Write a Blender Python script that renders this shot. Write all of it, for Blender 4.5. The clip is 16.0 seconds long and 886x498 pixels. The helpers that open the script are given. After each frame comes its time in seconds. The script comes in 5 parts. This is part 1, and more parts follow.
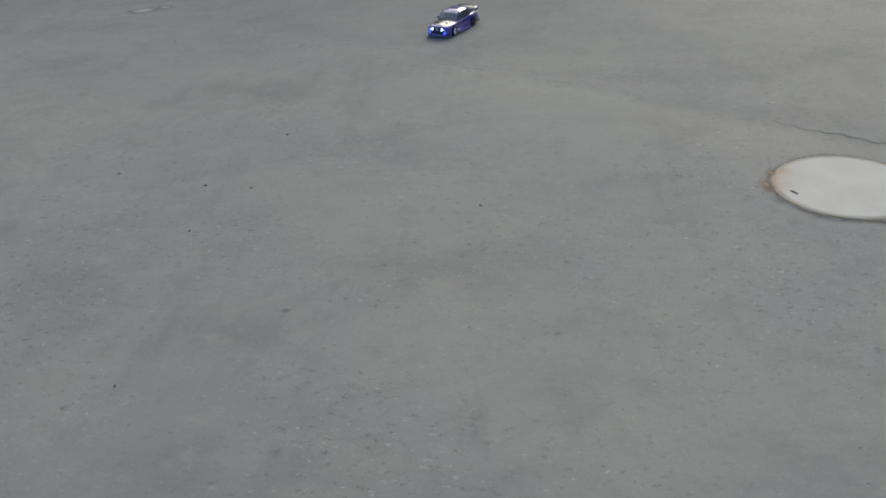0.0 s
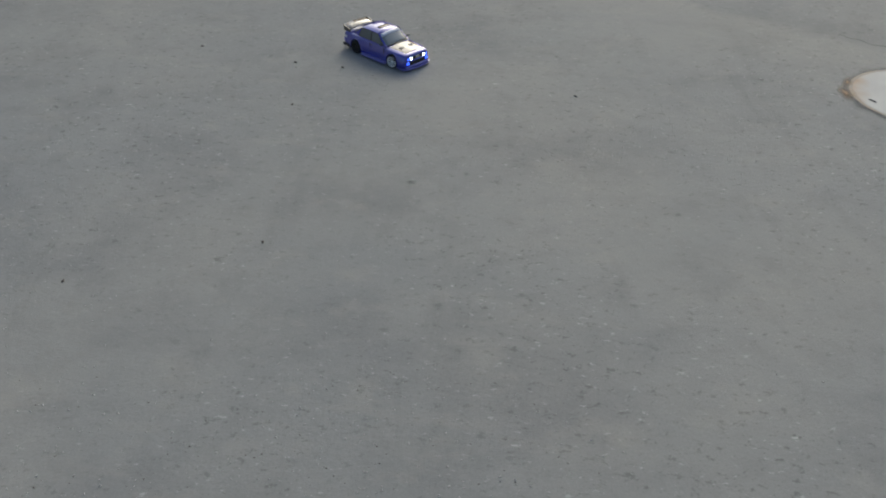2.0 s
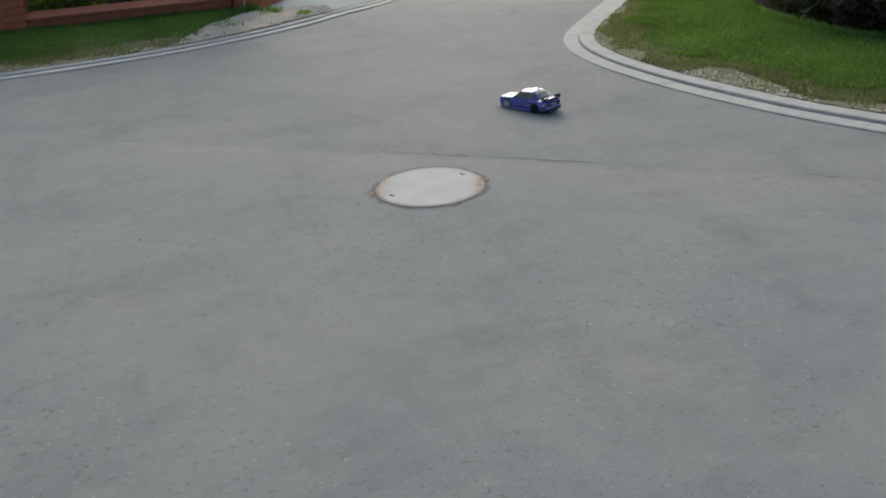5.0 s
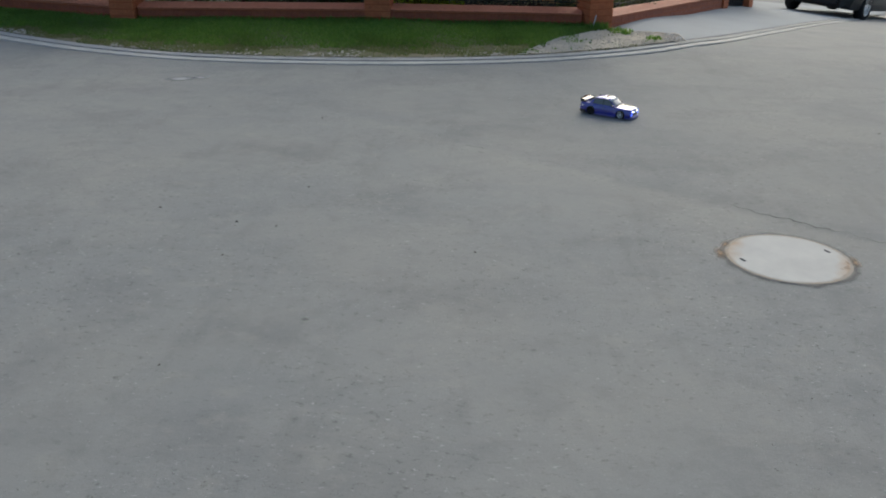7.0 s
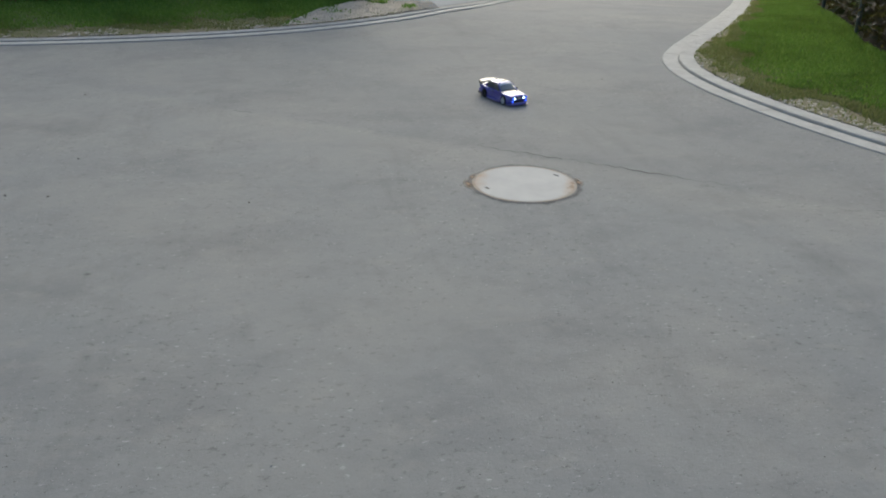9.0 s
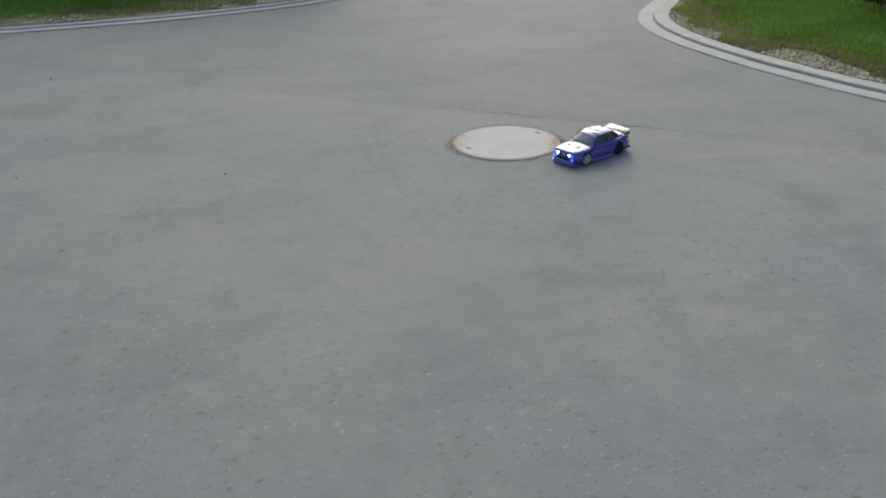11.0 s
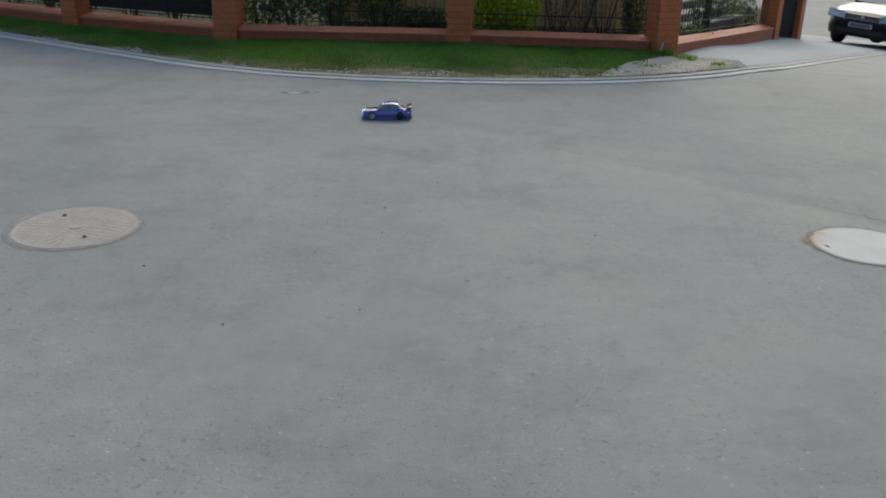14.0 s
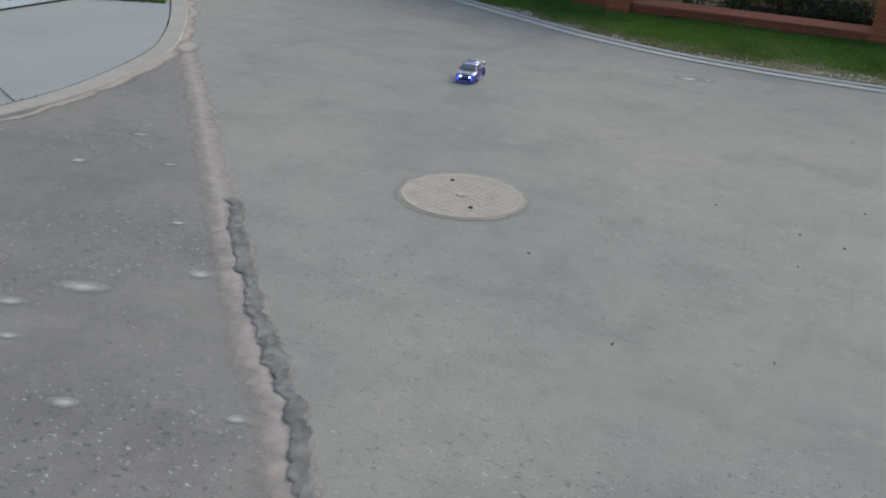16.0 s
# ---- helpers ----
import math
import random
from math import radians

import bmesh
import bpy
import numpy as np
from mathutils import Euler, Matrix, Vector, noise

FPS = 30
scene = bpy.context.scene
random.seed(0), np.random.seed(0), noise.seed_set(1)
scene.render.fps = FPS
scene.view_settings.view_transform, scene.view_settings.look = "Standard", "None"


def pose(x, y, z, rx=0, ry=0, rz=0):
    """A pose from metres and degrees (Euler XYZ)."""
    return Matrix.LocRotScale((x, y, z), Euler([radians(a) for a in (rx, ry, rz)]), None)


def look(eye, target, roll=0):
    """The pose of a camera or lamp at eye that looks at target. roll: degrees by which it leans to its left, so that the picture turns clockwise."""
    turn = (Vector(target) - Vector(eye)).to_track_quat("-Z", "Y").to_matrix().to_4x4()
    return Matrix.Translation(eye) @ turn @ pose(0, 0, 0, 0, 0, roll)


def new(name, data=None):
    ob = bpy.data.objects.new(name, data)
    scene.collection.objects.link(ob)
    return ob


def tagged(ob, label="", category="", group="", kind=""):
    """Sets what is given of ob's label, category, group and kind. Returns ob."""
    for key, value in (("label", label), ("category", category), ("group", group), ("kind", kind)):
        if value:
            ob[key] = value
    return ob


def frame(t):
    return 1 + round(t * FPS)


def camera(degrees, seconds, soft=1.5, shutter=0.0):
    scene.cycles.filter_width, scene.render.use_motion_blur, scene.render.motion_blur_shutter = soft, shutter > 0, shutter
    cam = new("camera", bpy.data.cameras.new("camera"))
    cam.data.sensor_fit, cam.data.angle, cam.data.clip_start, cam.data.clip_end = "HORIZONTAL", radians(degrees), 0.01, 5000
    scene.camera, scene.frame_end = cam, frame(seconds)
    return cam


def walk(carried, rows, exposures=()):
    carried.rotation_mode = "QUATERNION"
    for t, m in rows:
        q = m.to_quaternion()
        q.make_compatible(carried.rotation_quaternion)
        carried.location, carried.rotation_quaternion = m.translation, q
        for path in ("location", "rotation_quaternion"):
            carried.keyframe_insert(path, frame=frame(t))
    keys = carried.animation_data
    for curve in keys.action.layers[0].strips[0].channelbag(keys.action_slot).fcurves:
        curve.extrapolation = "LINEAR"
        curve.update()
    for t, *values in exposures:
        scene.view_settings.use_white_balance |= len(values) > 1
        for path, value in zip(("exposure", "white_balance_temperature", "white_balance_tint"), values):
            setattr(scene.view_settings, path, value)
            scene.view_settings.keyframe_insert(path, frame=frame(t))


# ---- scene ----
cam = camera(54.1, 16.0, 1.9)

PATH = [
    (0, (0.451, 0.058, 1.663), (0.299, 1.784, 0.664), -4.18),
    (0.5, (0.154, -0.017, 1.683), (-0.031, 1.721, 0.710), -2.18),
    (1, (-0.060, -0.021, 1.669), (-0.272, 1.693, 0.660), -2.10),
    (1.5, (-0.136, 0.041, 1.605), (-0.340, 1.704, 0.514), -0.36),
    (2, (-0.163, -0.165, 1.629), (-0.192, 1.464, 0.469), 0.95),
    (2.5, (-0.103, -0.398, 1.640), (-0.001, 1.229, 0.482), 1.84),
    (3, (0.192, -0.737, 1.537), (0.518, 0.899, 0.433), 2.44),
    (5.5, (0.729, -0.884, 1.671), (1.204, 0.882, 0.861), -4.41),
    (6, (0.667, -0.598, 1.589), (0.936, 1.216, 0.790), -5.40),
    (6.5, (0.529, -0.527, 1.666), (0.484, 1.311, 0.879), -2.63),
    (7, (0.450, -0.572, 1.688), (0.323, 1.259, 0.892), 0.53),
    (7.5, (0.362, -0.654, 1.663), (0.407, 1.166, 0.837), 2.65),
    (8, (0.389, -0.743, 1.700), (0.602, 1.060, 0.862), 1.98),
    (8.5, (0.501, -0.927, 1.659), (0.794, 0.880, 0.854), 1.61),
    (9, (0.541, -1.041, 1.675), (0.884, 0.745, 0.844), 0.87),
    (11.5, (0.521, -1.005, 1.509), (0.884, 0.762, 0.646), -2.11),
    (12, (0.296, -1.233, 1.606), (0.407, 0.580, 0.768), -3.12),
    (12.5, (0.044, -1.395, 1.717), (0.051, 0.424, 0.885), -2.58),
    (13, (0.020, -1.384, 1.739), (-0.056, 0.455, 0.957), -1.16),
    (13.5, (-0.005, -1.394, 1.731), (-0.113, 0.455, 0.976), 0.45),
    (14, (-0.040, -1.408, 1.733), (-0.234, 0.441, 0.997), 1.02),
    (14.5, (-0.099, -1.399, 1.736), (-0.420, 0.426, 0.982), 1.64),
    (15, (-0.208, -1.246, 1.733), (-0.688, 0.535, 0.960), 1.98),
    (15.5, (-0.274, -1.082, 1.732), (-1.005, 0.609, 0.953), 2.11),
    (16, (-0.573, -1.005, 1.673), (-1.433, 0.603, 0.852), 3.94),
]
walk(cam, [(t, look(eye, target, roll)) for t, eye, target, roll in PATH],
     exposures=((0, 0.56, 5960, 3), (1.5, 0.52, 5970, 3), (3, 0.42, 5970, 3), (5.5, 0.56, 5820, 3), (9, 0.57, 5820, 3), (12, 0.60, 5820, 3), (14, 0.66, 5820, 3), (16, 0.80, 5900, 3)))

# ---- world, sun and exposure ----
world = bpy.data.worlds.new("sky")
scene.world = world
world.use_nodes = True
wn = world.node_tree.nodes
sky = wn.new("ShaderNodeTexSky")
sky.sky_type = "NISHITA"
sky.sun_disc = False
sky.sun_elevation = radians(34)
sky.sun_rotation = radians(12)
sky.air_density, sky.dust_density, sky.ozone_density = 1.0, 6.0, 1.0
wn["Background"].inputs["Strength"].default_value = 0.10
world.node_tree.links.new(sky.outputs[0], wn["Background"].inputs["Color"])
sun_data = bpy.data.lights.new("sun", "SUN")
sun_data.energy, sun_data.angle, sun_data.color = 0.15, radians(90), (1.0, 0.96, 0.90)
sun = new("sun", sun_data)
sun.matrix_world = look((4.2, 19.8, 11.7), (0, 0, 0))


# ---- materials ----
def material(name, colour, rough=0.6, metal=0.0, coat=0.0, glow=None, power=0.0):
    m = bpy.data.materials.new(name)
    m.use_nodes = True
    b = m.node_tree.nodes["Principled BSDF"]
    b.inputs["Base Color"].default_value = (*colour, 1)
    b.inputs["Roughness"].default_value = rough
    b.inputs["Metallic"].default_value = metal
    b.inputs["Coat Weight"].default_value = coat
    b.inputs["Coat Roughness"].default_value = 0.05
    if glow:
        b.inputs["Emission Color"].default_value = (*glow, 1)
        b.inputs["Emission Strength"].default_value = power
    return m


class Nodes:
    """Short calls for building a node tree on a material."""

    def __init__(self, m):
        self.t = m.node_tree
        self.b = self.t.nodes["Principled BSDF"]
        self.co = self.t.nodes.new("ShaderNodeTexCoord").outputs["Object"]

    def link(self, a, b):
        self.t.links.new(a, b)

    def noise(self, scale, detail=4.0, rough=0.6, stretch=None):
        n = self.t.nodes.new("ShaderNodeTexNoise")
        n.inputs["Scale"].default_value, n.inputs["Detail"].default_value, n.inputs["Roughness"].default_value = scale, detail, rough
        co = self.co
        if stretch:
            mp = self.t.nodes.new("ShaderNodeMapping")
            mp.inputs["Scale"].default_value = stretch[:3]
            mp.inputs["Rotation"].default_value = (0, 0, radians(stretch[3]) if len(stretch) > 3 else 0)
            self.link(co, mp.inputs["Vector"])
            co = mp.outputs[0]
        self.link(co, n.inputs["Vector"])
        return n.outputs["Fac"]

    def voronoi(self, scale, out="Distance"):
        n = self.t.nodes.new("ShaderNodeTexVoronoi")
        n.inputs["Scale"].default_value = scale
        self.link(self.co, n.inputs["Vector"])
        return n.outputs[out]

    def ramp(self, fac, *stops):
        r = self.t.nodes.new("ShaderNodeValToRGB")
        e = r.color_ramp.elements
        while len(e) < len(stops):
            e.new(0.5)
        for el, (p, c) in zip(e, stops):
            el.position = p
            el.color = (*c, 1) if isinstance(c, tuple) else (c, c, c, 1)
        self.link(fac, r.inputs["Fac"])
        return r.outputs["Color"]

    def mix(self, a, b, fac, kind="MIX"):
        n = self.t.nodes.new("ShaderNodeMix")
        n.data_type, n.blend_type = "RGBA", kind
        for sock, v in ((n.inputs[6], a), (n.inputs[7], b), (n.inputs[0], fac)):
            if isinstance(v, (int, float)):
                sock.default_value = v
            elif isinstance(v, tuple):
                sock.default_value = (*v, 1)
            else:
                self.link(v, sock)
        return n.outputs[2]

    def math(self, op, a, b=0.0):
        n = self.t.nodes.new("ShaderNodeMath")
        n.operation = op
        for sock, v in zip(n.inputs, (a, b)):
            if isinstance(v, (int, float)):
                sock.default_value = v
            else:
                self.link(v, sock)
        return n.outputs[0]

    def random(self, island=False):
        if island:
            return self.t.nodes.new("ShaderNodeNewGeometry").outputs["Random Per Island"]
        return self.t.nodes.new("ShaderNodeObjectInfo").outputs["Random"]

    def colour(self, c):
        self.link(c, self.b.inputs["Base Color"])

    def rough(self, c):
        self.link(c, self.b.inputs["Roughness"])

    def bump(self, h, strength=0.3, distance=0.01):
        n = self.t.nodes.new("ShaderNodeBump")
        n.inputs["Strength"].default_value, n.inputs["Distance"].default_value = strength, distance
        self.link(h, n.inputs["Height"])
        self.link(n.outputs[0], self.b.inputs["Normal"])


def asphalt_material(name, low, high, dust, grit=1.0, lay=False):
    m = material(name, low, 0.82)
    n = Nodes(m)
    n.b.inputs["Specular IOR Level"].default_value = 0.4
    dark = (low[0] * 0.55, low[1] * 0.55, low[2] * 0.56)
    c = n.mix(low, high, n.ramp(n.noise(0.35, 6), (0.30, 0.15), (0.70, 0.9)))
    c = n.mix(c, dust, n.ramp(n.noise(0.55, 9, 0.6), (0.42, 0.0), (0.68, 0.55)))
    c = n.mix(c, (low[0] * 0.62, low[1] * 0.62, low[2] * 0.66), n.ramp(n.noise(1.3, 9, 0.66, (1.0, 1.5, 1.0, 55)), (0.48, 0.0), (0.70, 0.42)))
    c = n.mix(c, (low[0] * 0.7, low[1] * 0.7, low[2] * 0.7), n.ramp(n.noise(7.5, 7, 0.6), (0.50, 0.0), (0.72, 0.24)))
    c = n.mix(c, dust, n.ramp(n.noise(5.0, 7, 0.6, (1.0, 1.4, 1.0, 70)), (0.56, 0.0), (0.75, 0.40)))
    # scuffs that run across the lane
    c = n.mix(c, dark, n.ramp(n.noise(2.6, 9, 0.66, (1.0, 0.22, 1.0, 33)), (0.55, 0.0), (0.70, 0.26)))
    c = n.mix(c, dust, n.ramp(n.noise(3.4, 9, 0.68, (0.3, 1.2, 1.0, -38)), (0.58, 0.0), (0.72, 0.34)))
    if lay:
        # the newer lay past the joint is a shade darker and bluer; dust gathers along its near side
        sep = n.t.nodes.new("ShaderNodeSeparateXYZ")
        n.link(n.co, sep.inputs[0])
        across = n.math("ADD", n.math("MULTIPLY", sep.outputs[0], 0.589), n.math("MULTIPLY", sep.outputs[1], 0.808))
        across = n.math("ADD", n.math("SUBTRACT", across, 4.27), n.math("MULTIPLY", n.math("SUBTRACT", n.noise(1.8, 6, 0.6), 0.5), 0.28))
        reach = n.ramp(n.math("MULTIPLY", n.math("ADD", sep.outputs[0], 1.8), 0.2), (0.0, 0.0), (0.45, 1.0))
        past = n.ramp(n.math("ADD", n.math("MULTIPLY", across, 0.5), 0.5), (0.47, 0.0), (0.53, 0.18))
        c = n.mix(c, (low[0] * 0.78, low[1] * 0.79, low[2] * 0.84), n.math("MULTIPLY", reach, past))
        near = n.ramp(n.math("ADD", n.math("MULTIPLY", across, 0.5), 0.5), (0.22, 0.0), (0.46, 0.26), (0.51, 0.0))
        c = n.mix(c, dust, n.math("MULTIPLY", reach, near))
    c = n.mix(c, n.noise(170.0, 2, 0.5), 0.12 * grit, "OVERLAY")
    coarse = n.ramp(n.noise(0.9, 6, 0.65), (0.38, 0.12), (0.58, 1.0))
    c = n.mix(c, (0.07, 0.07, 0.07), n.math("MULTIPLY", coarse, n.ramp(n.noise(95.0, 3, 0.7), (0.61, 0.0), (0.69, 0.50 * grit))))
    c = n.mix(c, (0.07, 0.068, 0.065), n.math("MULTIPLY", coarse, n.ramp(n.noise(30.0, 5, 0.72, (0.8, 1.15, 1.0, 20)), (0.575, 0.0), (0.635, 0.48 * grit))))
    c = n.mix(c, (0.54, 0.53, 0.50), n.math("MULTIPLY", coarse, n.ramp(n.noise(42.0, 4, 0.7, (0.7, 1.3, 1.0, 60)), (0.615, 0.0), (0.67, 0.54 * grit))))
    n.colour(c)
    n.bump(n.noise(48.0, 5, 0.72), 0.24 * grit, 0.005)
    return m


def concrete_material(name, base, stain, scale=3.0, rough=0.85):
    m = material(name, base, rough)
    n = Nodes(m)
    c = n.mix(base, stain, n.ramp(n.noise(scale, 8, 0.65), (0.4, 0.0), (0.72, 0.8)))
    c = n.mix(c, (base[0] * 0.6, base[1] * 0.6, base[2] * 0.6), n.ramp(n.noise(scale * 14, 4), (0.6, 0.0), (0.8, 0.4)))
    c = n.mix(c, (0.5, 0.5, 0.5), n.math("MULTIPLY", n.random(), 0.18), "OVERLAY")
    n.colour(c)
    n.bump(n.noise(scale * 40, 4), 0.35, 0.004)
    return m


def brick_material(name, a, b):
    m = material(name, a, 0.7)
    n = Nodes(m)
    c = n.mix(a, b, n.random())
    c = n.mix(c, (a[0] * 0.45, a[1] * 0.45, a[2] * 0.5), n.ramp(n.noise(22.0, 6), (0.5, 0.0), (0.8, 0.7)))
    n.colour(c)
    n.bump(n.noise(160.0, 3), 0.4, 0.003)
    return m


def leaf_material(name, a, b, c2):
    m = material(name, a, 0.55)
    n = Nodes(m)
    c = n.ramp(n.random(island=True), (0.0, a), (0.6, b), (1.0, c2))
    c = n.mix(c, (a[0] * 0.5, a[1] * 0.5, a[2] * 0.5), n.ramp(n.noise(1.6, 4), (0.45, 0.0), (0.7, 0.6)))
    n.colour(c)
    thin = n.t.nodes.new("ShaderNodeBsdfTranslucent")
    n.link(n.mix(c, (0.5, 0.6, 0.1), 0.25, "SCREEN"), thin.inputs["Color"])
    both = n.t.nodes.new("ShaderNodeMixShader")
    both.inputs[0].default_value = 0.35
    n.link(n.b.outputs[0], both.inputs[1])
    n.link(thin.outputs[0], both.inputs[2])
    n.link(both.outputs[0], n.t.nodes["Material Output"].inputs["Surface"])
    return m


def grain_material(name, a, b, scale, rough=0.7, metal=0.0, strength=0.2):
    m = material(name, a, rough, metal)
    n = Nodes(m)
    if rough >= 0.9:
        n.b.inputs["Specular IOR Level"].default_value = 0.12
    n.colour(n.mix(a, b, n.ramp(n.noise(scale, 6, 0.65), (0.35, 0.0), (0.7, 1.0))))
    n.bump(n.noise(scale * 8, 4), strength, 0.003)
    return m


def worn_edges(m, scale, lo=0.35, hi=0.75):
    """Lets a thin layer break up where its cover attribute runs out."""
    n = Nodes(m)
    cover = n.t.nodes.new("ShaderNodeAttribute")
    cover.attribute_name = "cover"
    f = n.math("ADD", cover.outputs["Fac"], n.math("MULTIPLY", n.math("SUBTRACT", n.noise(scale, 8, 0.7), 0.5), 1.1))
    n.link(n.ramp(f, (lo, 0.0), (hi, 1.0)), n.b.inputs["Alpha"])
    return m


ASPHALT = asphalt_material("asphalt_grey", (0.219, 0.222, 0.214), (0.276, 0.278, 0.265), (0.345, 0.328, 0.285), 1.0, True)
ASPHALT_OLD = asphalt_material("asphalt_old_brown", (0.168, 0.164, 0.161), (0.208, 0.204, 0.198), (0.29, 0.275, 0.25), 1.3)
SEAM_FILL = grain_material("seam_filler", (0.115, 0.117, 0.116), (0.26, 0.258, 0.248), 7.0, 0.95, 0.0, 0.9)
SEAM_SAND = grain_material("seam_sand", (0.43, 0.38, 0.342), (0.35, 0.315, 0.287), 9.0, 0.95, 0.0, 0.6)
CRACK = grain_material("crack_tar", (0.05, 0.05, 0.05), (0.11, 0.105, 0.10), 25.0, 0.9)
PAINT_SMEAR = grain_material("pale_smear", (0.46, 0.455, 0.44), (0.36, 0.36, 0.35), 14.0, 0.9)
KERB = concrete_material("kerb_concrete", (0.52, 0.505, 0.455), (0.38, 0.365, 0.325), 6.0)
KERB_GREY = concrete_material("kerb_grey_concrete", (0.45, 0.44, 0.405), (0.34, 0.33, 0.30), 6.0)
KERB_APRON_GREY = concrete_material("kerb_weathered", (0.37, 0.355, 0.32), (0.28, 0.268, 0.245))
DRIVE = concrete_material("drive_paving", (0.325, 0.345, 0.352), (0.275, 0.29, 0.296), 0.7)
PAVER = concrete_material("paver_concrete", (0.305, 0.325, 0.335), (0.265, 0.283, 0.29), 1.1)
JOINT = grain_material("joint_sand", (0.36, 0.36, 0.35), (0.28, 0.28, 0.27), 20.0, 0.95)
DIRT = grain_material("verge_dirt", (0.29, 0.25, 0.17), (0.14, 0.15, 0.06), 2.2, 0.95, 0.0, 0.6)
GRAVEL = grain_material("pale_gravel", (0.63, 0.55, 0.42), (0.47, 0.41, 0.31), 7.0, 0.95, 0.0, 0.8)
SOIL = grain_material("garden_soil", (0.055, 0.045, 0.032), (0.035, 0.045, 0.02), 3.0, 0.95, 0.0, 0.6)
STONE = concrete_material("pale_stone", (0.60, 0.53, 0.42), (0.45, 0.40, 0.31), 12.0)
GRASS = leaf_material("grass", (0.085, 0.205, 0.024), (0.15, 0.30, 0.04), (0.25, 0.37, 0.075))
GRASS_DRY = leaf_material("dry_grass", (0.19, 0.21, 0.07), (0.32, 0.30, 0.14), (0.13, 0.21, 0.05))
BRICK = brick_material("clinker_brick", (0.47, 0.135, 0.050), (0.53, 0.165, 0.062))
BRICK_DARK = brick_material("clinker_brick_dark", (0.32, 0.092, 0.048), (0.39, 0.115, 0.058))
CAPTILE = brick_material("clinker_cap", (0.46, 0.155, 0.080), (0.50, 0.175, 0.095))
MORTAR = grain_material("mortar", (0.43, 0.135, 0.058), (0.36, 0.11, 0.052), 30.0, 0.95)
IRON_BLACK = grain_material("black_iron", (0.010, 0.009, 0.009), (0.022, 0.019, 0.017), 20.0, 0.75, 0.0)
WOOD = grain_material("larch_boards", (0.58, 0.31, 0.11), (0.66, 0.38, 0.16), 5.0, 0.7)
LEAF_LIME = leaf_material("lime_leaves", (0.34, 0.42, 0.02), (0.50, 0.58, 0.03), (0.62, 0.66, 0.06))
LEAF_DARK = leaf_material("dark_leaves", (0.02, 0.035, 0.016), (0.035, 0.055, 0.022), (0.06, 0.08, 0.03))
LEAF_GREEN = leaf_material("green_leaves", (0.05, 0.10, 0.03), (0.08, 0.14, 0.045), (0.14, 0.19, 0.06))
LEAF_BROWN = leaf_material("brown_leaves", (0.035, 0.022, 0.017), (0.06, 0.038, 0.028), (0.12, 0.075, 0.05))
LEAF_TWIG = leaf_material("russet_twigs", (0.22, 0.14, 0.09), (0.30, 0.21, 0.13), (0.22, 0.24, 0.09))
BARK = grain_material("bark", (0.07, 0.05, 0.035), (0.12, 0.09, 0.065), 12.0, 0.9)
DARK_SHEET = grain_material("dark_screen", (0.010, 0.012, 0.014), (0.022, 0.024, 0.024), 3.0, 0.8)
STEP = concrete_material("step_stone", (0.32, 0.295, 0.265), (0.22, 0.205, 0.19), 2.0)
STEP_RISER = concrete_material("step_riser", (0.20, 0.17, 0.14), (0.13, 0.11, 0.09), 3.0)
WALL_WHITE = grain_material("white_sheet", (0.62, 0.68, 0.74), (0.50, 0.56, 0.62), 2.0, 0.6)
BAR_BLUE = material("blue_marks", (0.05, 0.12, 0.35), 0.6)
RUST = grain_material("rusty_iron", (0.36, 0.335, 0.295), (0.40, 0.31, 0.21), 8.0, 0.85, 0.0, 0.5)
DUSTY_IRON = grain_material("dusty_cast_iron", (0.455, 0.41, 0.352), (0.35, 0.32, 0.28), 9.0, 0.9, 0.0, 0.5)
HOLE = material("dark_hole", (0.012, 0.011, 0.010), 0.9)
DEBRIS = grain_material("dark_debris", (0.085, 0.075, 0.065), (0.13, 0.115, 0.10), 60.0, 0.9)
worn_edges(SEAM_SAND, 16.0, 0.12, 1.15)
worn_edges(SEAM_FILL, 13.0, 0.36, 0.66)
worn_edges(GRAVEL, 5.0, 0.3, 0.7)
worn_edges(PAINT_SMEAR, 9.0, 0.3, 1.0)
worn_edges(CRACK, 1.6, 0.58, 0.95)
RUST_STAIN = worn_edges(grain_material("rust_stain", (0.40, 0.26, 0.14), (0.30, 0.22, 0.15), 14.0, 0.85), 14.0, 0.2, 1.1)
TYRE_MARK = worn_edges(grain_material("tyre_mark", (0.085, 0.085, 0.085), (0.12, 0.12, 0.118), 14.0, 0.9), 5.0, 0.3, 1.6)
TAR_RING = worn_edges(grain_material("dark_asphalt_ring", (0.185, 0.178, 0.165), (0.23, 0.218, 0.195), 8.0, 0.9), 6.0, 0.62, 2.3)
DUST_HALO = worn_edges(grain_material("tan_dust", (0.40, 0.365, 0.32), (0.33, 0.31, 0.28), 8.0, 0.95), 8.0, 0.3, 1.0)
PEBBLE = concrete_material("pebble", (0.42, 0.41, 0.38), (0.27, 0.26, 0.24), 40.0)


# dust and sand on the road share the asphalt's dull gloss
for layer in (SEAM_SAND, SEAM_FILL, PAINT_SMEAR, TYRE_MARK, TAR_RING, DUST_HALO, RUST, DUSTY_IRON):
    shader = layer.node_tree.nodes["Principled BSDF"]
    shader.inputs["Specular IOR Level"].default_value = 0.4
    shader.inputs["Roughness"].default_value = 0.82


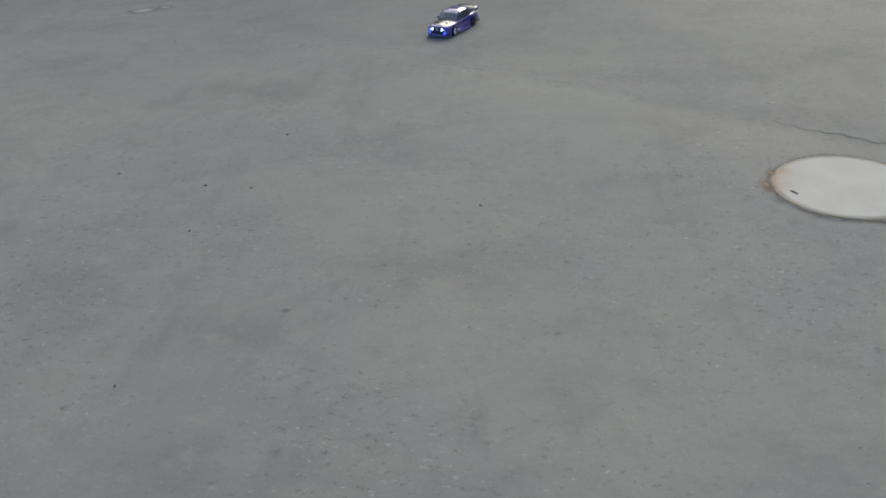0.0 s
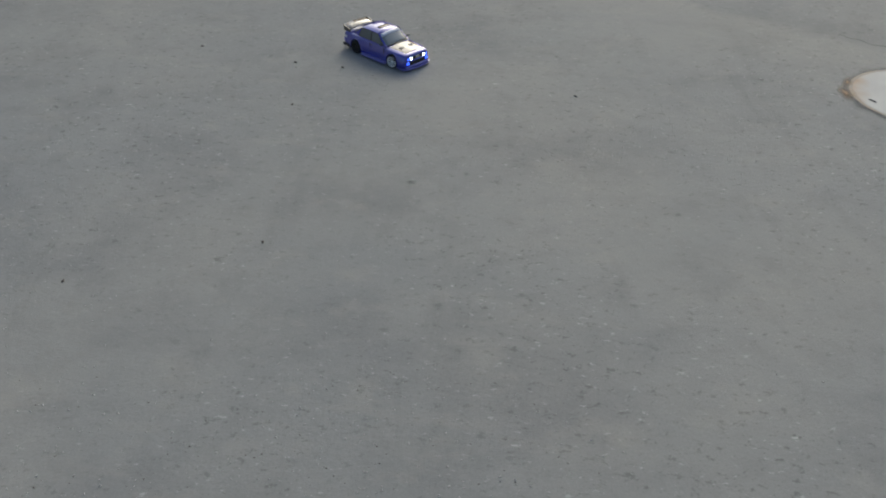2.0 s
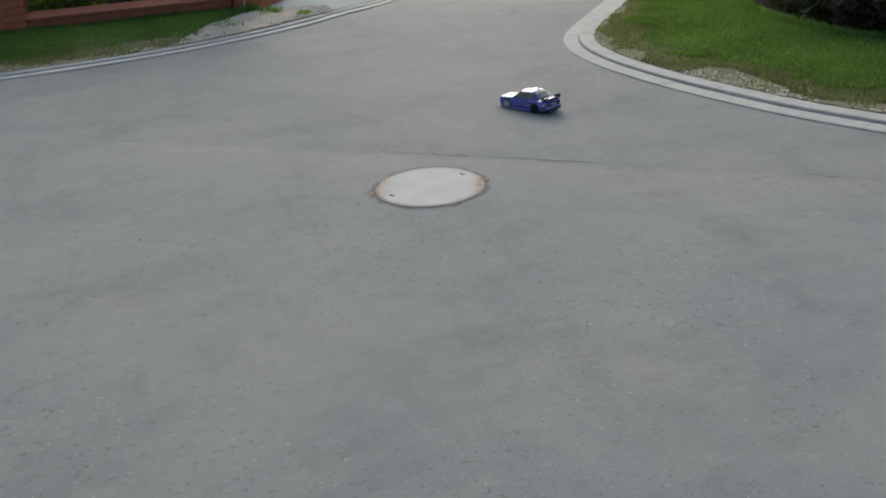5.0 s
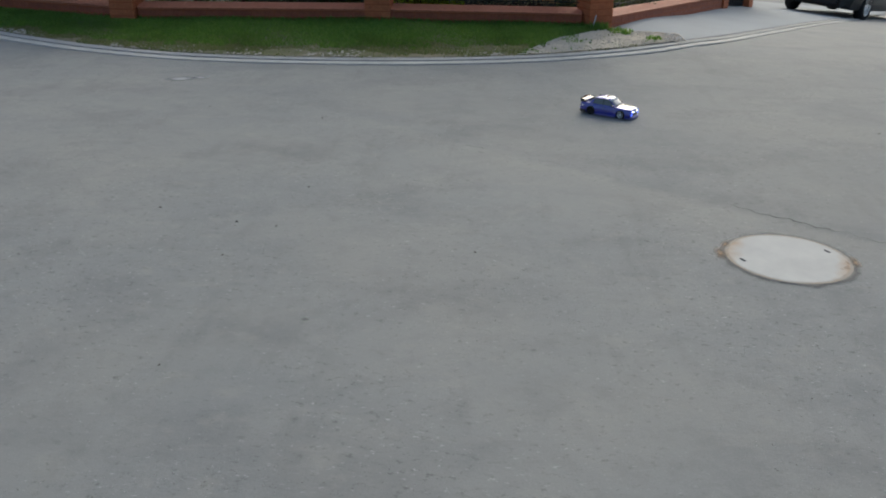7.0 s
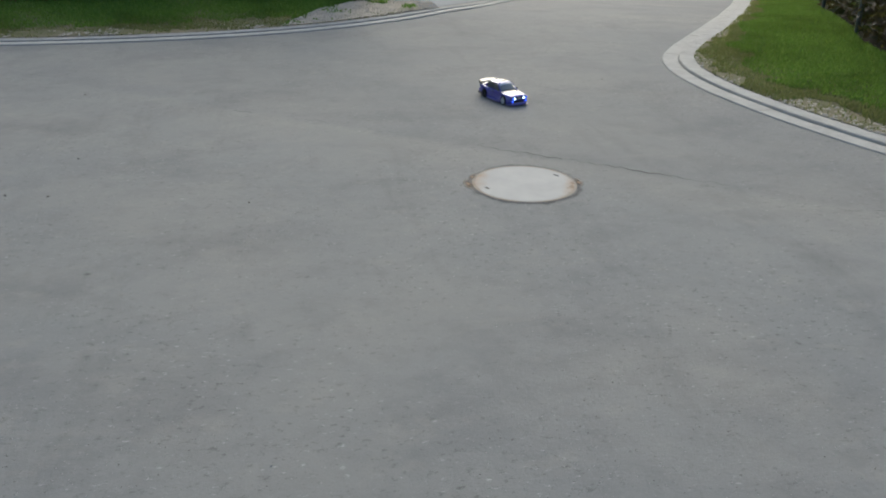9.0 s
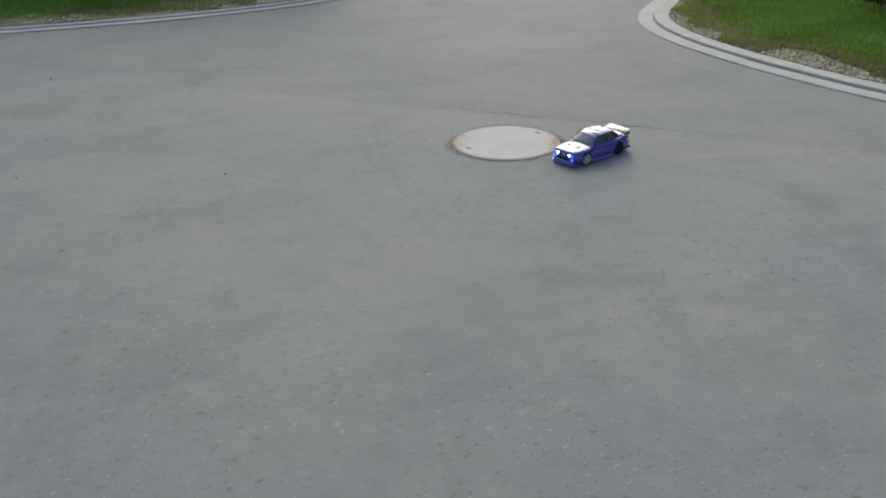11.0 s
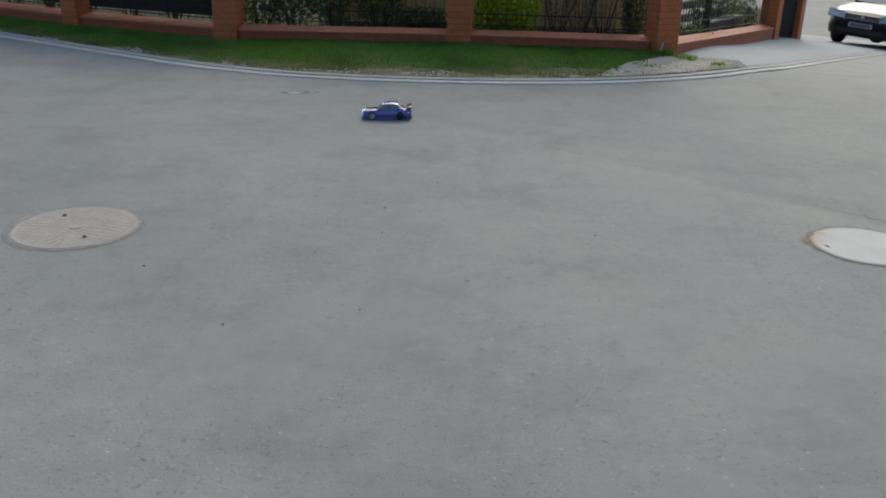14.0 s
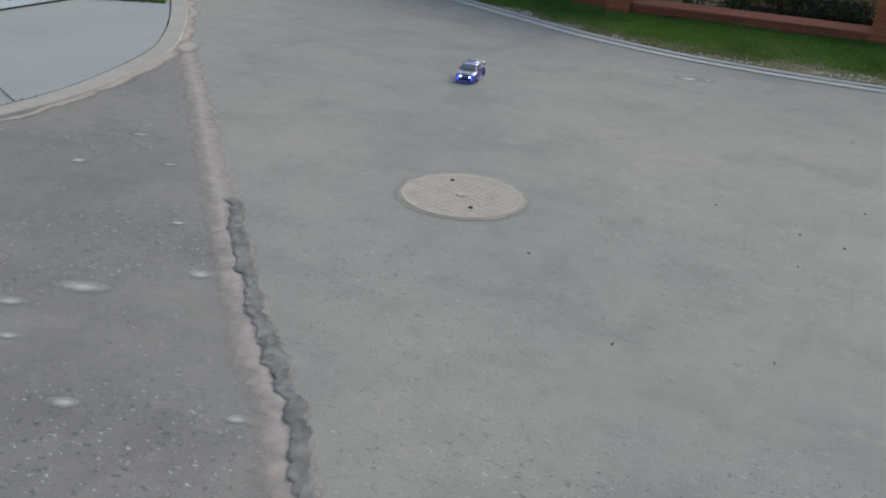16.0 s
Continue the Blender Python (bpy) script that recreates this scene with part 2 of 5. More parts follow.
def lid_material():
    m = material("lid_concrete", (0.55, 0.55, 0.52), 0.8)
    n = Nodes(m)
    c = n.mix((0.56, 0.55, 0.505), (0.47, 0.46, 0.43), n.ramp(n.noise(5.0, 6), (0.35, 0.0), (0.7, 1.0)))
    # rust bleeding in from the rim at two sides
    sep = n.t.nodes.new("ShaderNodeSeparateXYZ")
    n.link(n.co, sep.inputs[0])
    side = n.math("ABSOLUTE", n.math("ADD", n.math("MULTIPLY", sep.outputs[0], 0.93), n.math("MULTIPLY", sep.outputs[1], -0.36)))
    side = n.math("ADD", side, n.math("MULTIPLY", n.noise(11.0, 5), 0.11))
    c = n.mix(c, (0.42, 0.27, 0.14), n.ramp(side, (0.262, 0.0), (0.345, 0.8)))
    c = n.mix(c, (0.16, 0.10, 0.06), n.ramp(n.math("MULTIPLY", side, n.noise(16.0, 3)), (0.175, 0.0), (0.20, 0.8)))
    n.colour(c)
    n.bump(n.noise(90.0, 4), 0.3, 0.003)
    return m


LID = lid_material()

# the model car's finishes
PAINT_BLUE = material("blue_lacquer", (0.024, 0.026, 0.34), 0.30, 0.15, 1.0)
PAINT_LILAC = material("lilac_plastic", (0.22, 0.20, 0.52), 0.3, 0.0, 0.8)
CARBON = grain_material("carbon_black", (0.010, 0.010, 0.012), (0.022, 0.022, 0.025), 400.0, 0.22, 0.0, 0.05)
CARBON.node_tree.nodes["Principled BSDF"].inputs["Coat Weight"].default_value = 0.6
GLASS_DARK = material("smoked_glass", (0.12, 0.13, 0.13), 0.12, 0.0, 0.8)
GLASS_GREY = material("grey_glass", (0.24, 0.25, 0.25), 0.1, 0.0, 0.8)
for glossy in (PAINT_BLUE, CARBON):
    glossy.node_tree.nodes["Principled BSDF"].inputs["Coat IOR"].default_value = 1.9
STRIP_WHITE = material("white_strip", (0.62, 0.64, 0.72), 0.4)
STRIP_YELLOW = material("yellow_strip", (0.42, 0.38, 0.06), 0.4)
RUBBER = grain_material("rubber", (0.012, 0.012, 0.012), (0.022, 0.021, 0.02), 60.0, 0.8)
RIM_PALE = material("pale_alloy", (0.88, 0.88, 0.86), 0.3, 0.35)
RIM_DARK = material("dark_alloy", (0.03, 0.03, 0.03), 0.4, 0.3)
BLACK_PLASTIC = material("black_plastic", (0.012, 0.012, 0.014), 0.4)
TAIL_RED = material("tail_lens", (0.10, 0.012, 0.02), 0.25, 0.0, 0.6)
LAMP_WHITE = material("white_led", (0.9, 0.95, 1.0), 0.3, 0.0, 0.0, (0.75, 0.88, 1.0), 5.0)
LAMP_BLUE = material("blue_led", (0.1, 0.2, 1.0), 0.3, 0.0, 0.0, (0.04, 0.10, 1.0), 2.2)
PLATE = material("plate_white", (0.7, 0.7, 0.72), 0.5)
PLATE_GREY = material("plate_grey", (0.36, 0.38, 0.39), 0.5)
# the parked car's finishes
CAR_BLACK = material("black_car_paint", (0.008, 0.012, 0.014), 0.35, 0.0, 0.12)
HEADLAMP = material("headlamp_glass", (0.34, 0.37, 0.39), 0.15, 0.3, 1.0)
CHROME = material("chrome", (0.7, 0.7, 0.7), 0.15, 1.0)


# ---- building helpers ----
def mesh_of(bm, name, mat, smooth=False):
    me = bpy.data.meshes.new(name)
    bmesh.ops.recalc_face_normals(bm, faces=bm.faces[:])
    bm.to_mesh(me)
    bm.free()
    me.materials.append(mat)
    if smooth:
        me.shade_smooth()
    return me


def part(name, bm, mat, parent, label="", smooth=False, at=None):
    ob = new(name, mesh_of(bm, name, mat, smooth))
    ob.parent = parent
    if at:
        ob.matrix_basis = at
    if label:
        tagged(ob, label=label)
    return ob


def thing(name, m, label, category, group=""):
    ob = new(name)
    ob.empty_display_size = 0.05
    ob.matrix_basis = m
    return tagged(ob, label=label, category=category, group=group)


def structure(name, bm, mat, label, category, smooth=False):
    return tagged(new(name, mesh_of(bm, name, mat, smooth)), label=label, category=category, kind="structure")


def box(bm, x0, x1, y0, y1, z0, z1, bevel=0.0):
    r = bmesh.ops.create_cube(bm, size=1.0)
    vs = r["verts"]
    for v in vs:
        v.co = Vector(((x0 + x1) / 2 + v.co.x * (x1 - x0), (y0 + y1) / 2 + v.co.y * (y1 - y0), (z0 + z1) / 2 + v.co.z * (z1 - z0)))
    if bevel:
        es = list({e for v in vs for e in v.link_edges})
        bmesh.ops.bevel(bm, geom=es, offset=bevel, segments=1, affect="EDGES")
    return bm


def boxed(*dims, bevel=0.0):
    return box(bmesh.new(), *dims, bevel=bevel)


def tube(bm, a, b, r, n=8, r2=None):
    a, b = Vector(a), Vector(b)
    q = (b - a).to_track_quat("Z", "Y").to_matrix()
    rings = []
    for p, rr in ((a, r), (b, r if r2 is None else r2)):
        rings.append([bm.verts.new(p + q @ Vector((math.cos(k * math.tau / n) * rr, math.sin(k * math.tau / n) * rr, 0))) for k in range(n)])
    for k in range(n):
        bm.faces.new((rings[0][k], rings[0][(k + 1) % n], rings[1][(k + 1) % n], rings[1][k]))
    bm.faces.new(rings[0][::-1])
    bm.faces.new(rings[1])
    return bm


def lathe(profile, n=32, axis="z"):
    """A closed ring of revolution from (radius, height) pairs."""
    bm = bmesh.new()
    rings = []
    for r, h in profile:
        if r < 1e-6:
            rings.append([bm.verts.new((0, 0, h))])
        else:
            rings.append([bm.verts.new((r * math.cos(k * math.tau / n), r * math.sin(k * math.tau / n), h)) for k in range(n)])
    for a, b in zip(rings, rings[1:]):
        for k in range(n):
            c = [a[k % len(a)], a[(k + 1) % n % len(a)], b[(k + 1) % n % len(b)], b[k % len(b)]]
            c = [v for i, v in enumerate(c) if v not in c[:i]]
            if len(c) > 2:
                bm.faces.new(c)
    if axis == "y":
        bmesh.ops.rotate(bm, verts=bm.verts[:], matrix=Matrix.Rotation(radians(90), 3, "X"))
    return bm


def quads(points, cols):
    """A sheet through rows of points."""
    bm = bmesh.new()
    vs = [bm.verts.new(p) for p in points]
    for i in range(len(vs) // cols - 1):
        for j in range(cols - 1):
            k = i * cols + j
            bm.faces.new((vs[k], vs[k + 1], vs[k + cols + 1], vs[k + cols]))
    return bm


def plate(corners, thick, normal=None):
    """A thin slab on four (or more) corners."""
    bm = bmesh.new()
    cs = [Vector(c) for c in corners]
    nrm = Vector(normal) if normal else (cs[1] - cs[0]).cross(cs[2] - cs[0]).normalized()
    a = [bm.verts.new(c) for c in cs]
    b = [bm.verts.new(c + nrm * thick) for c in cs]
    bm.faces.new(a[::-1])
    bm.faces.new(b)
    for k in range(len(cs)):
        bm.faces.new((a[k], a[(k + 1) % len(cs)], b[(k + 1) % len(cs)], b[k]))
    return bm


def cover(ob, values):
    """How fully a thin layer covers what lies under it, vertex by vertex."""
    at = ob.data.attributes.new("cover", "FLOAT", "POINT")
    at.data.foreach_set("value", values)
    return ob


def halo(name, inner_r, outer_r, z, mat, parent, label):
    """A flat ring that fades outwards."""
    bm = bmesh.new()
    rings = [[bm.verts.new((r * math.cos(k * math.tau / 48), r * math.sin(k * math.tau / 48), z)) for k in range(48)] for r in (inner_r, (inner_r + outer_r) / 2, outer_r)]
    for a, b in zip(rings, rings[1:]):
        for k in range(48):
            bm.faces.new((a[k], a[(k + 1) % 48], b[(k + 1) % 48], b[k]))
    ob = part(name, bm, mat, parent, label)
    return cover(ob, [1.0] * 48 + [0.55] * 48 + [0.0] * 48)


def resample(pts, n):
    ps = [Vector((*p, 0)) if len(p) == 2 else Vector(p) for p in pts]
    lens = [0.0]
    for a, b in zip(ps, ps[1:]):
        lens.append(lens[-1] + (b - a).length)
    out = []
    for i in range(n):
        d = lens[-1] * i / (n - 1)
        k = max(j for j in range(len(ps) - 1) if lens[j] <= d + 1e-9)
        out.append(ps[k].lerp(ps[k + 1], (d - lens[k]) / (lens[k + 1] - lens[k])))
    return out, lens[-1]


def smooth_line(pts, n):
    ps, _ = resample(pts, n)
    for _ in range(3):
        ps = [ps[0]] + [(a + b * 2 + c) / 4 for a, b, c in zip(ps, ps[1:], ps[2:])] + [ps[-1]]
    return ps


def sideways(ps, k):
    a, b = ps[max(0, k - 1)], ps[min(len(ps) - 1, k + 1)]
    d = (b - a).normalized()
    return Vector((-d.y, d.x, 0))


def fall(x, y):
    """The side street drops away behind the crossing."""
    d = min(max(0.0, 0.373 * x + 0.928 * y - 8.8), 18.0)
    m = min(1.0, max(0.0, (x - 0.8) / 2.5))
    return -0.108 * d * d / (d + 1.5) * m * m * (3 - 2 * m)


rnd = random.Random(7)

# ---- ground: one asphalt sheet to the horizon ----
xs = [-700, -300, -120, -60, -35, -25] + [-20 + 0.8 * i for i in range(56)] + [28, 35, 60, 120, 300, 700]
ys = [-700, -300, -120, -60, -30, -20, -14, -10] + [-7 + 0.8 * i for i in range(52)] + [38, 45, 60, 120, 300, 700]
road = structure("road", quads([(x, y, fall(x, y)) for y in ys for x in xs], len(xs)), ASPHALT,
                 "worn grey asphalt street crossing with dusty patches", "road", smooth=True)

SEAM = [(-6.42, 4.80), (-5.04, 3.55), (-4.06, 2.64), (-3.56, 2.18), (-3.02, 1.68), (-2.58, 1.27), (-2.28, 1.02), (-2.04, 0.82), (-1.77, 0.54), (-1.2, -0.1), (1.5, -3.0), (5, -6.5)]
KERB_FENCE = [(-26, 19), (-14, 13.2), (-9.17, 10.72), (-7.04, 9.57), (-5.37, 8.72), (-3.97, 8.02), (-2.87, 7.68), (-1.91, 7.59), (-1.02, 7.62), (-0.17, 7.71),
              (0.74, 7.94), (1.44, 8.25), (2.17, 8.70), (3.02, 9.68), (4.28, 12.0), (6.0, 15.4), (7.9, 19.0), (11.2, 25)]
KERB_CORNER = [(8.7, 13.85), (7.14, 11.13), (5.80, 8.92), (4.99, 7.73), (4.28, 6.87), (3.95, 6.38), (3.81, 5.9), (3.79, 5.4), (3.83, 4.95), (3.95, 4.34), (4.08, 3.90), (4.20, 3.52),
               (4.45, 3.0), (4.9, 2.2), (6.0, 0.6), (9, -3)]
KERB_APRON = [(-14, 11.7), (-8.58, 6.90), (-7.59, 5.95), (-6.96, 5.30), (-6.44, 4.69), (-6.16, 4.30), (-5.92, 3.80), (-5.73, 3.32), (-5.62, 2.97), (-5.56, 2.66), (-5.54, 2.38), (-5.58, 1.4), (-6.1, -0.5), (-7.3, -4)]


def old_road():
    seam, _ = resample(SEAM, 60)
    west = [Vector((-16, 4.8, 0)).lerp(Vector((-6, -14, 0)), i / 59) for i in range(60)]
    bm = quads([(p.x, p.y, 0.004) for pair in zip(seam, west) for p in pair], 2)
    return structure("road_old", bm, ASPHALT_OLD, "older brownish asphalt lane beside the rough seam", "road")


def strip_along(name, line, half_a, half_b, z, mat, label, cat, start, end, wobble, seed, bumps=0.0, n=260, sway=0.01, fade=None):
    """A ragged strip laid along a line."""
    r = random.Random(seed)
    ps, length = resample(line, n)
    pts = []
    wa = wb = 0.0
    for k, p in enumerate(ps):
        if not start <= k / n <= end:
            continue
        s = sideways(ps, k)
        wa, wb = wa * 0.6 + r.uniform(-1, 1) * wobble, wb * 0.6 + r.uniform(-1, 1) * wobble
        drift = s * sway * (math.sin(k * 0.33 + seed) + math.sin(k * 0.91 + 2 * seed))
        for f in (0, 0.25, 0.5, 0.75, 1):
            q = p + drift + s * ((half_a + wa) * (1 - f) - (half_b + wb) * f)
            pts.append((q.x, q.y, fall(q.x, q.y) + z + (r.uniform(0, bumps) if 0 < f < 1 else 0)))
    ob = structure(name, quads(pts, 5), mat, label, cat)
    if fade:
        cover(ob, list(fade) * (len(pts) // 5))
    return ob


old_road()
SOFT = (0.0, 0.7, 0.9, 0.6, 0.0)
strip_along("road_seam_sand", SEAM, 0.065, 0.165, 0.007, SEAM_SAND, "pale pinkish sandy band along the asphalt seam", "road seam", 0.0, 0.9, 0.008, 3, 0.0, 520, 0.006, SOFT)
strip_along("road_seam", SEAM, 0.050, 0.054, 0.0085, SEAM_FILL, "rough dark filler in the asphalt seam", "road seam", 0.245, 0.9, 0.016, 5, 0.007, 700, 0.003, (0.1, 0.66, 0.82, 0.62, 0.1))
CRACK_LINE = [(-0.5, 5.45), (0.5, 4.92), (0.85, 4.69), (1.18, 4.46), (1.49, 4.24), (1.86, 3.96), (2.13, 3.77), (2.4, 3.58), (2.75, 3.31), (3.12, 3.04), (3.92, 2.43), (4.6, 1.9)]
for k, (c0, c1, w) in enumerate(((0.42, 0.67, 0.015), (0.29, 0.34, 0.009), (0.215, 0.245, 0.016), (0.125, 0.15, 0.010), (0.79, 0.86, 0.010))):
    strip_along("road_crack", CRACK_LINE, w, w, 0.003, CRACK, "thin dark crack across the asphalt", "crack", c0, c1, 0.004, 11 + k, 0.0, 420, 0.009, (0.0, 0.45, 0.82, 0.45, 0.0))
strip_along("road_crack_dust", [(x - 0.045, y - 0.062) for x, y in CRACK_LINE], 0.055, 0.075, 0.0024, PAINT_SMEAR, "pale dust along the crack in the asphalt", "dust", 0.02, 0.97, 0.02, 12, 0.0, 300, 0.012, (0.0, 0.16, 0.26, 0.14, 0.0))


# ---- verges, drive and apron ----
def ground_between(name, a_line, b_line, za, zb, mat, label, cat, n=60, rows=7, rise=None):
    pts = []
    for a, b in zip(a_line, b_line):
        for j in range(rows):
            f = j / (rows - 1)
            p = a.lerp(b, f)
            pts.append((p.x, p.y, fall(p.x, p.y) + za + (zb - za + (rise(p) if rise else 0)) * f + (0.012 * math.sin(p.x * 3.1 + p.y * 2.3) * min(1, 4 * f) if mat is DIRT else 0)))
    return structure(name, quads(pts, rows), mat, label, cat, smooth=True)


N = 90
fence_side = smooth_line(KERB_FENCE, 240)
inner = [p + sideways(fence_side, k) * 0.235 for k, p in enumerate(fence_side)]
verge_kerb = [p for p in inner if p.x < 2.0]
drive_kerb = [p for p in inner if p.x >= 2.0]
vk, _ = resample([tuple(p) for p in verge_kerb], N)
FENCE_LINE = [(-26, 22), (-9.2, 11.75), (-6.48, 10.45), (-4.0, 9.6), (-1.05, 9.82), (1.44, 9.75)]
vf, _ = resample(FENCE_LINE, N)
ground_between("verge_fence", vk, vf, 0.030, 0.09, DIRT, "earthy grass verge along the brick fence", "verge")
garden_back = [Vector((-26, 40, 0)).lerp(Vector((9, 34, 0)), i / (N - 1)) for i in range(N)]
ground_between("garden_ground", vf, garden_back, 0.085, 0.05, SOIL, "dark garden soil behind the fence", "garden", rows=12)
dk, _ = resample([tuple(p) for p in drive_kerb], 60)
WALL_LINE = [(1.44, 9.75), (4.1, 15.3), (5.0, 17.1), (6.15, 22.4), (6.7, 26)]


def drive_rise(p):
    return 0.19 * min(1.0, max(0.0, (p.y - 9.75) / 5.5))


dw, _ = resample(WALL_LINE, 60)
ground_between("drive", dk, dw, 0.032, 0.01, DRIVE, "pale grey concrete paved driveway", "driveway", rise=drive_rise)

corner_side = smooth_line(KERB_CORNER, 160)
corner_inner = [p + sideways(corner_side, k) * 0.28 for k, p in enumerate(corner_side)]
HEDGE_LINE = [(11.5, 15.5), (9.2, 12.2), (7.07, 8.81), (6.3, 7.1), (5.89, 6.3), (5.70, 5.6), (5.72, 5.0), (5.95, 4.4), (6.6, 3.6), (8.0, 2.0), (12, -2)]
ck, _ = resample([tuple(p) for p in corner_inner], N)
ch, _ = resample(HEDGE_LINE, N)
ground_between("verge_corner", ck, ch, 0.036, 0.10, DIRT, "grass verge on the rounded street corner", "verge")
corner_back = [Vector((26, 26, 0)).lerp(Vector((26, -10, 0)), i / (N - 1)) for i in range(N)]
ground_between("corner_garden_ground", ch, corner_back, 0.10, 0.1, SOIL, "dark soil bed behind the corner hedge", "garden")

apron_side = smooth_line(KERB_APRON, 160)
apron_inner = [p - sideways(apron_side, k) * -0.20 * -1 for k, p in enumerate(apron_side)]
ak, _ = resample([tuple(p) for p in apron_inner], 60)
aw = [Vector((-22, 9 - 0.3 * i, 0)) for i in range(60)]
ground_between("apron_ground", ak, aw, 0.008, 0.008, JOINT, "sandy bed under the apron slab", "paving")


# ---- grass blades and stones ----
def in_strip(line_a, line_b, za, zb, u, v):
    k = u * (len(line_a) - 1)
    i = min(int(k), len(line_a) - 2)
    a, b = line_a[i].lerp(line_a[i + 1], k - i), line_b[i].lerp(line_b[i + 1], k - i)
    p = a.lerp(b, v)
    return Vector((p.x, p.y, fall(p.x, p.y) + za + (zb - za) * v))


def blades(name, picks, mat, label, tall, seed):
    r = random.Random(seed)
    verts, faces = [], []
    for p, s in picks:
        a = r.uniform(0, math.tau)
        h, w = tall * s * r.uniform(0.5, 1.2), r.uniform(0.005, 0.011)
        lean = r.uniform(0.1, 0.6) * h
        dx, dy = math.cos(a) * w, math.sin(a) * w
        lx, ly = math.cos(a + 1.4) * lean, math.sin(a + 1.4) * lean
        i = len(verts)
        verts += [(p.x - dx, p.y - dy, p.z - 0.01), (p.x + dx, p.y + dy, p.z - 0.01),
                  (p.x + dx * 0.6 + lx * 0.5, p.y + dy * 0.6 + ly * 0.5, p.z + h * 0.65), (p.x + lx, p.y + ly, p.z + h)]
        faces += [(i, i + 1, i + 2), (i, i + 2, i + 3)]
    me = bpy.data.meshes.new(name)
    me.from_pydata(verts, [], faces)
    me.materials.append(mat)
    return tagged(new(name, me), label=label, category="grass", kind="stuff")


def scatter(line_a, line_b, za, zb, count, u0, u1, seed, bare):
    """Points over a verge, thinning towards the kerb and where the ground is bare."""
    r = random.Random(seed)
    green, dry = [], []
    for _ in range(count):
        u, v = r.uniform(u0, u1), r.random()
        p = in_strip(line_a, line_b, za, zb, u, v)
        edge = v + 0.22 * noise.noise((p.x * 1.7, p.y * 1.7, 0)) + 0.10 * noise.noise((p.x * 6, p.y * 6, 3)) - bare(p)
        if edge > 0.20 and (edge > 0.42 or r.random() < 0.55):
            green.append((p, 0.75 + 0.6 * min(1, max(0, noise.noise((p.x * 1.3, p.y * 1.3, 9)) + 0.3)) + (0.5 if v > 0.92 else 0)))
        elif edge > 0.04 and r.random() < 0.6:
            dry.append((p, 0.5))
        elif r.random() < 0.06:
            dry.append((p, 0.4))
    return green, dry


def bare_fence(p):
    return max(0.0, min(1.5, (p.x - 0.55 - (p.y - 8.2) * 0.55) * 1.6))


green, dry = scatter(vk, vf, 0.030, 0.09, 270000, 0.42, 1.0, 21, bare_fence)
blades("grass_fence", green, GRASS, "short green spring grass on the verge", 0.036, 31)
blades("dry_grass_fence", dry, GRASS_DRY, "thin yellowish grass at the kerb", 0.04, 32)
green, dry = scatter(ck, ch, 0.036, 0.10, 260000, 0.12, 0.76, 22, lambda p: 0.02)
blades("grass_corner", green, GRASS, "lush green grass on the corner verge", 0.042, 33)
blades("dry_grass_corner", dry, GRASS_DRY, "thin yellowish grass at the kerb", 0.045, 34)


def stones(name, picks, mat, label, lo, hi, seed):
    r = random.Random(seed)
    verts, faces = [], []
    for p in picks:
        s, i = r.uniform(lo, hi), len(verts)
        for dx, dy, dz in ((1, 0, 0), (0, 1, 0), (-1, 0, 0), (0, -1, 0), (0.2, 0.1, 0.7), (0, 0, -0.4)):
            verts.append((p.x + s * dx * r.uniform(0.7, 1.3), p.y + s * dy * r.uniform(0.7, 1.3), p.z + s * dz * 0.8))
        faces += [(i + a, i + (a + 1) % 4, i + 4) for a in range(4)] + [(i + (a + 1) % 4, i + a, i + 5) for a in range(4)]
    me = bpy.data.meshes.new(name)
    me.from_pydata(verts, [], faces)
    me.materials.append(mat)
    return tagged(new(name, me), label=label, category="stones", kind="stuff")


def stone_picks(line_a, line_b, count, u0, u1, vmax, seed):
    r = random.Random(seed)
    out = []
    for _ in range(count):
        p = in_strip(line_a, line_b, 0.035, 0.06, r.uniform(u0, u1), vmax * r.random() ** 1.5)
        if noise.noise((p.x * 2.2, p.y * 2.2, 5)) > -0.05:
            out.append(p)
    return out


stones("kerb_stones_fence", stone_picks(vk, vf, 2600, 0.4, 1.0, 0.22, 41), STONE, "pale stones and crumbs behind the kerb", 0.006, 0.022, 42)
stones("kerb_stones_corner", stone_picks(ck, ch, 2600, 0.1, 0.85, 0.16, 43), STONE, "pale stones and crumbs behind the kerb", 0.006, 0.022, 44)

# bare gravel where the verge runs out at the drive
GRAVEL_EDGE = [(0.55, 8.13), (1.35, 8.50), (2.42, 9.22)]
GRAVEL_BACK = [(1.0, 8.85), (1.52, 9.45), (2.36, 9.42)]
gp = [Vector((*p, 0)) for p in GRAVEL_EDGE]
gq = [Vector((*p, 0)) for p in GRAVEL_BACK]
gravel_pts, gravel_cover = [], []
for i in range(31):
    for j in range(13):
        u, v = i / 30, -0.08 + 1.2 * j / 12
        p = in_strip(gp, gq, 0.037, 0.085, u, v)
        gravel_pts.append((p.x, p.y, p.z + 0.006 * noise.noise((p.x * 4, p.y * 4, 1))))
        gravel_cover.append(1.4 * min(1.0, 5 * u, 4 * (1 - u), 6 * (v + 0.08), 4 * (1.12 - v)) - 0.1)
cover(structure("gravel_patch", quads(gravel_pts, 13), GRAVEL, "bare pale gravel between verge and driveway", "gravel", smooth=True), gravel_cover)
stones("gravel", [in_strip(gp, gq, 0.036, 0.083, rnd.random(), rnd.uniform(0.0, 1.05)) for _ in range(1500)], STONE, "loose pale gravel beside the driveway", 0.006, 0.02, 46)
tuft = []
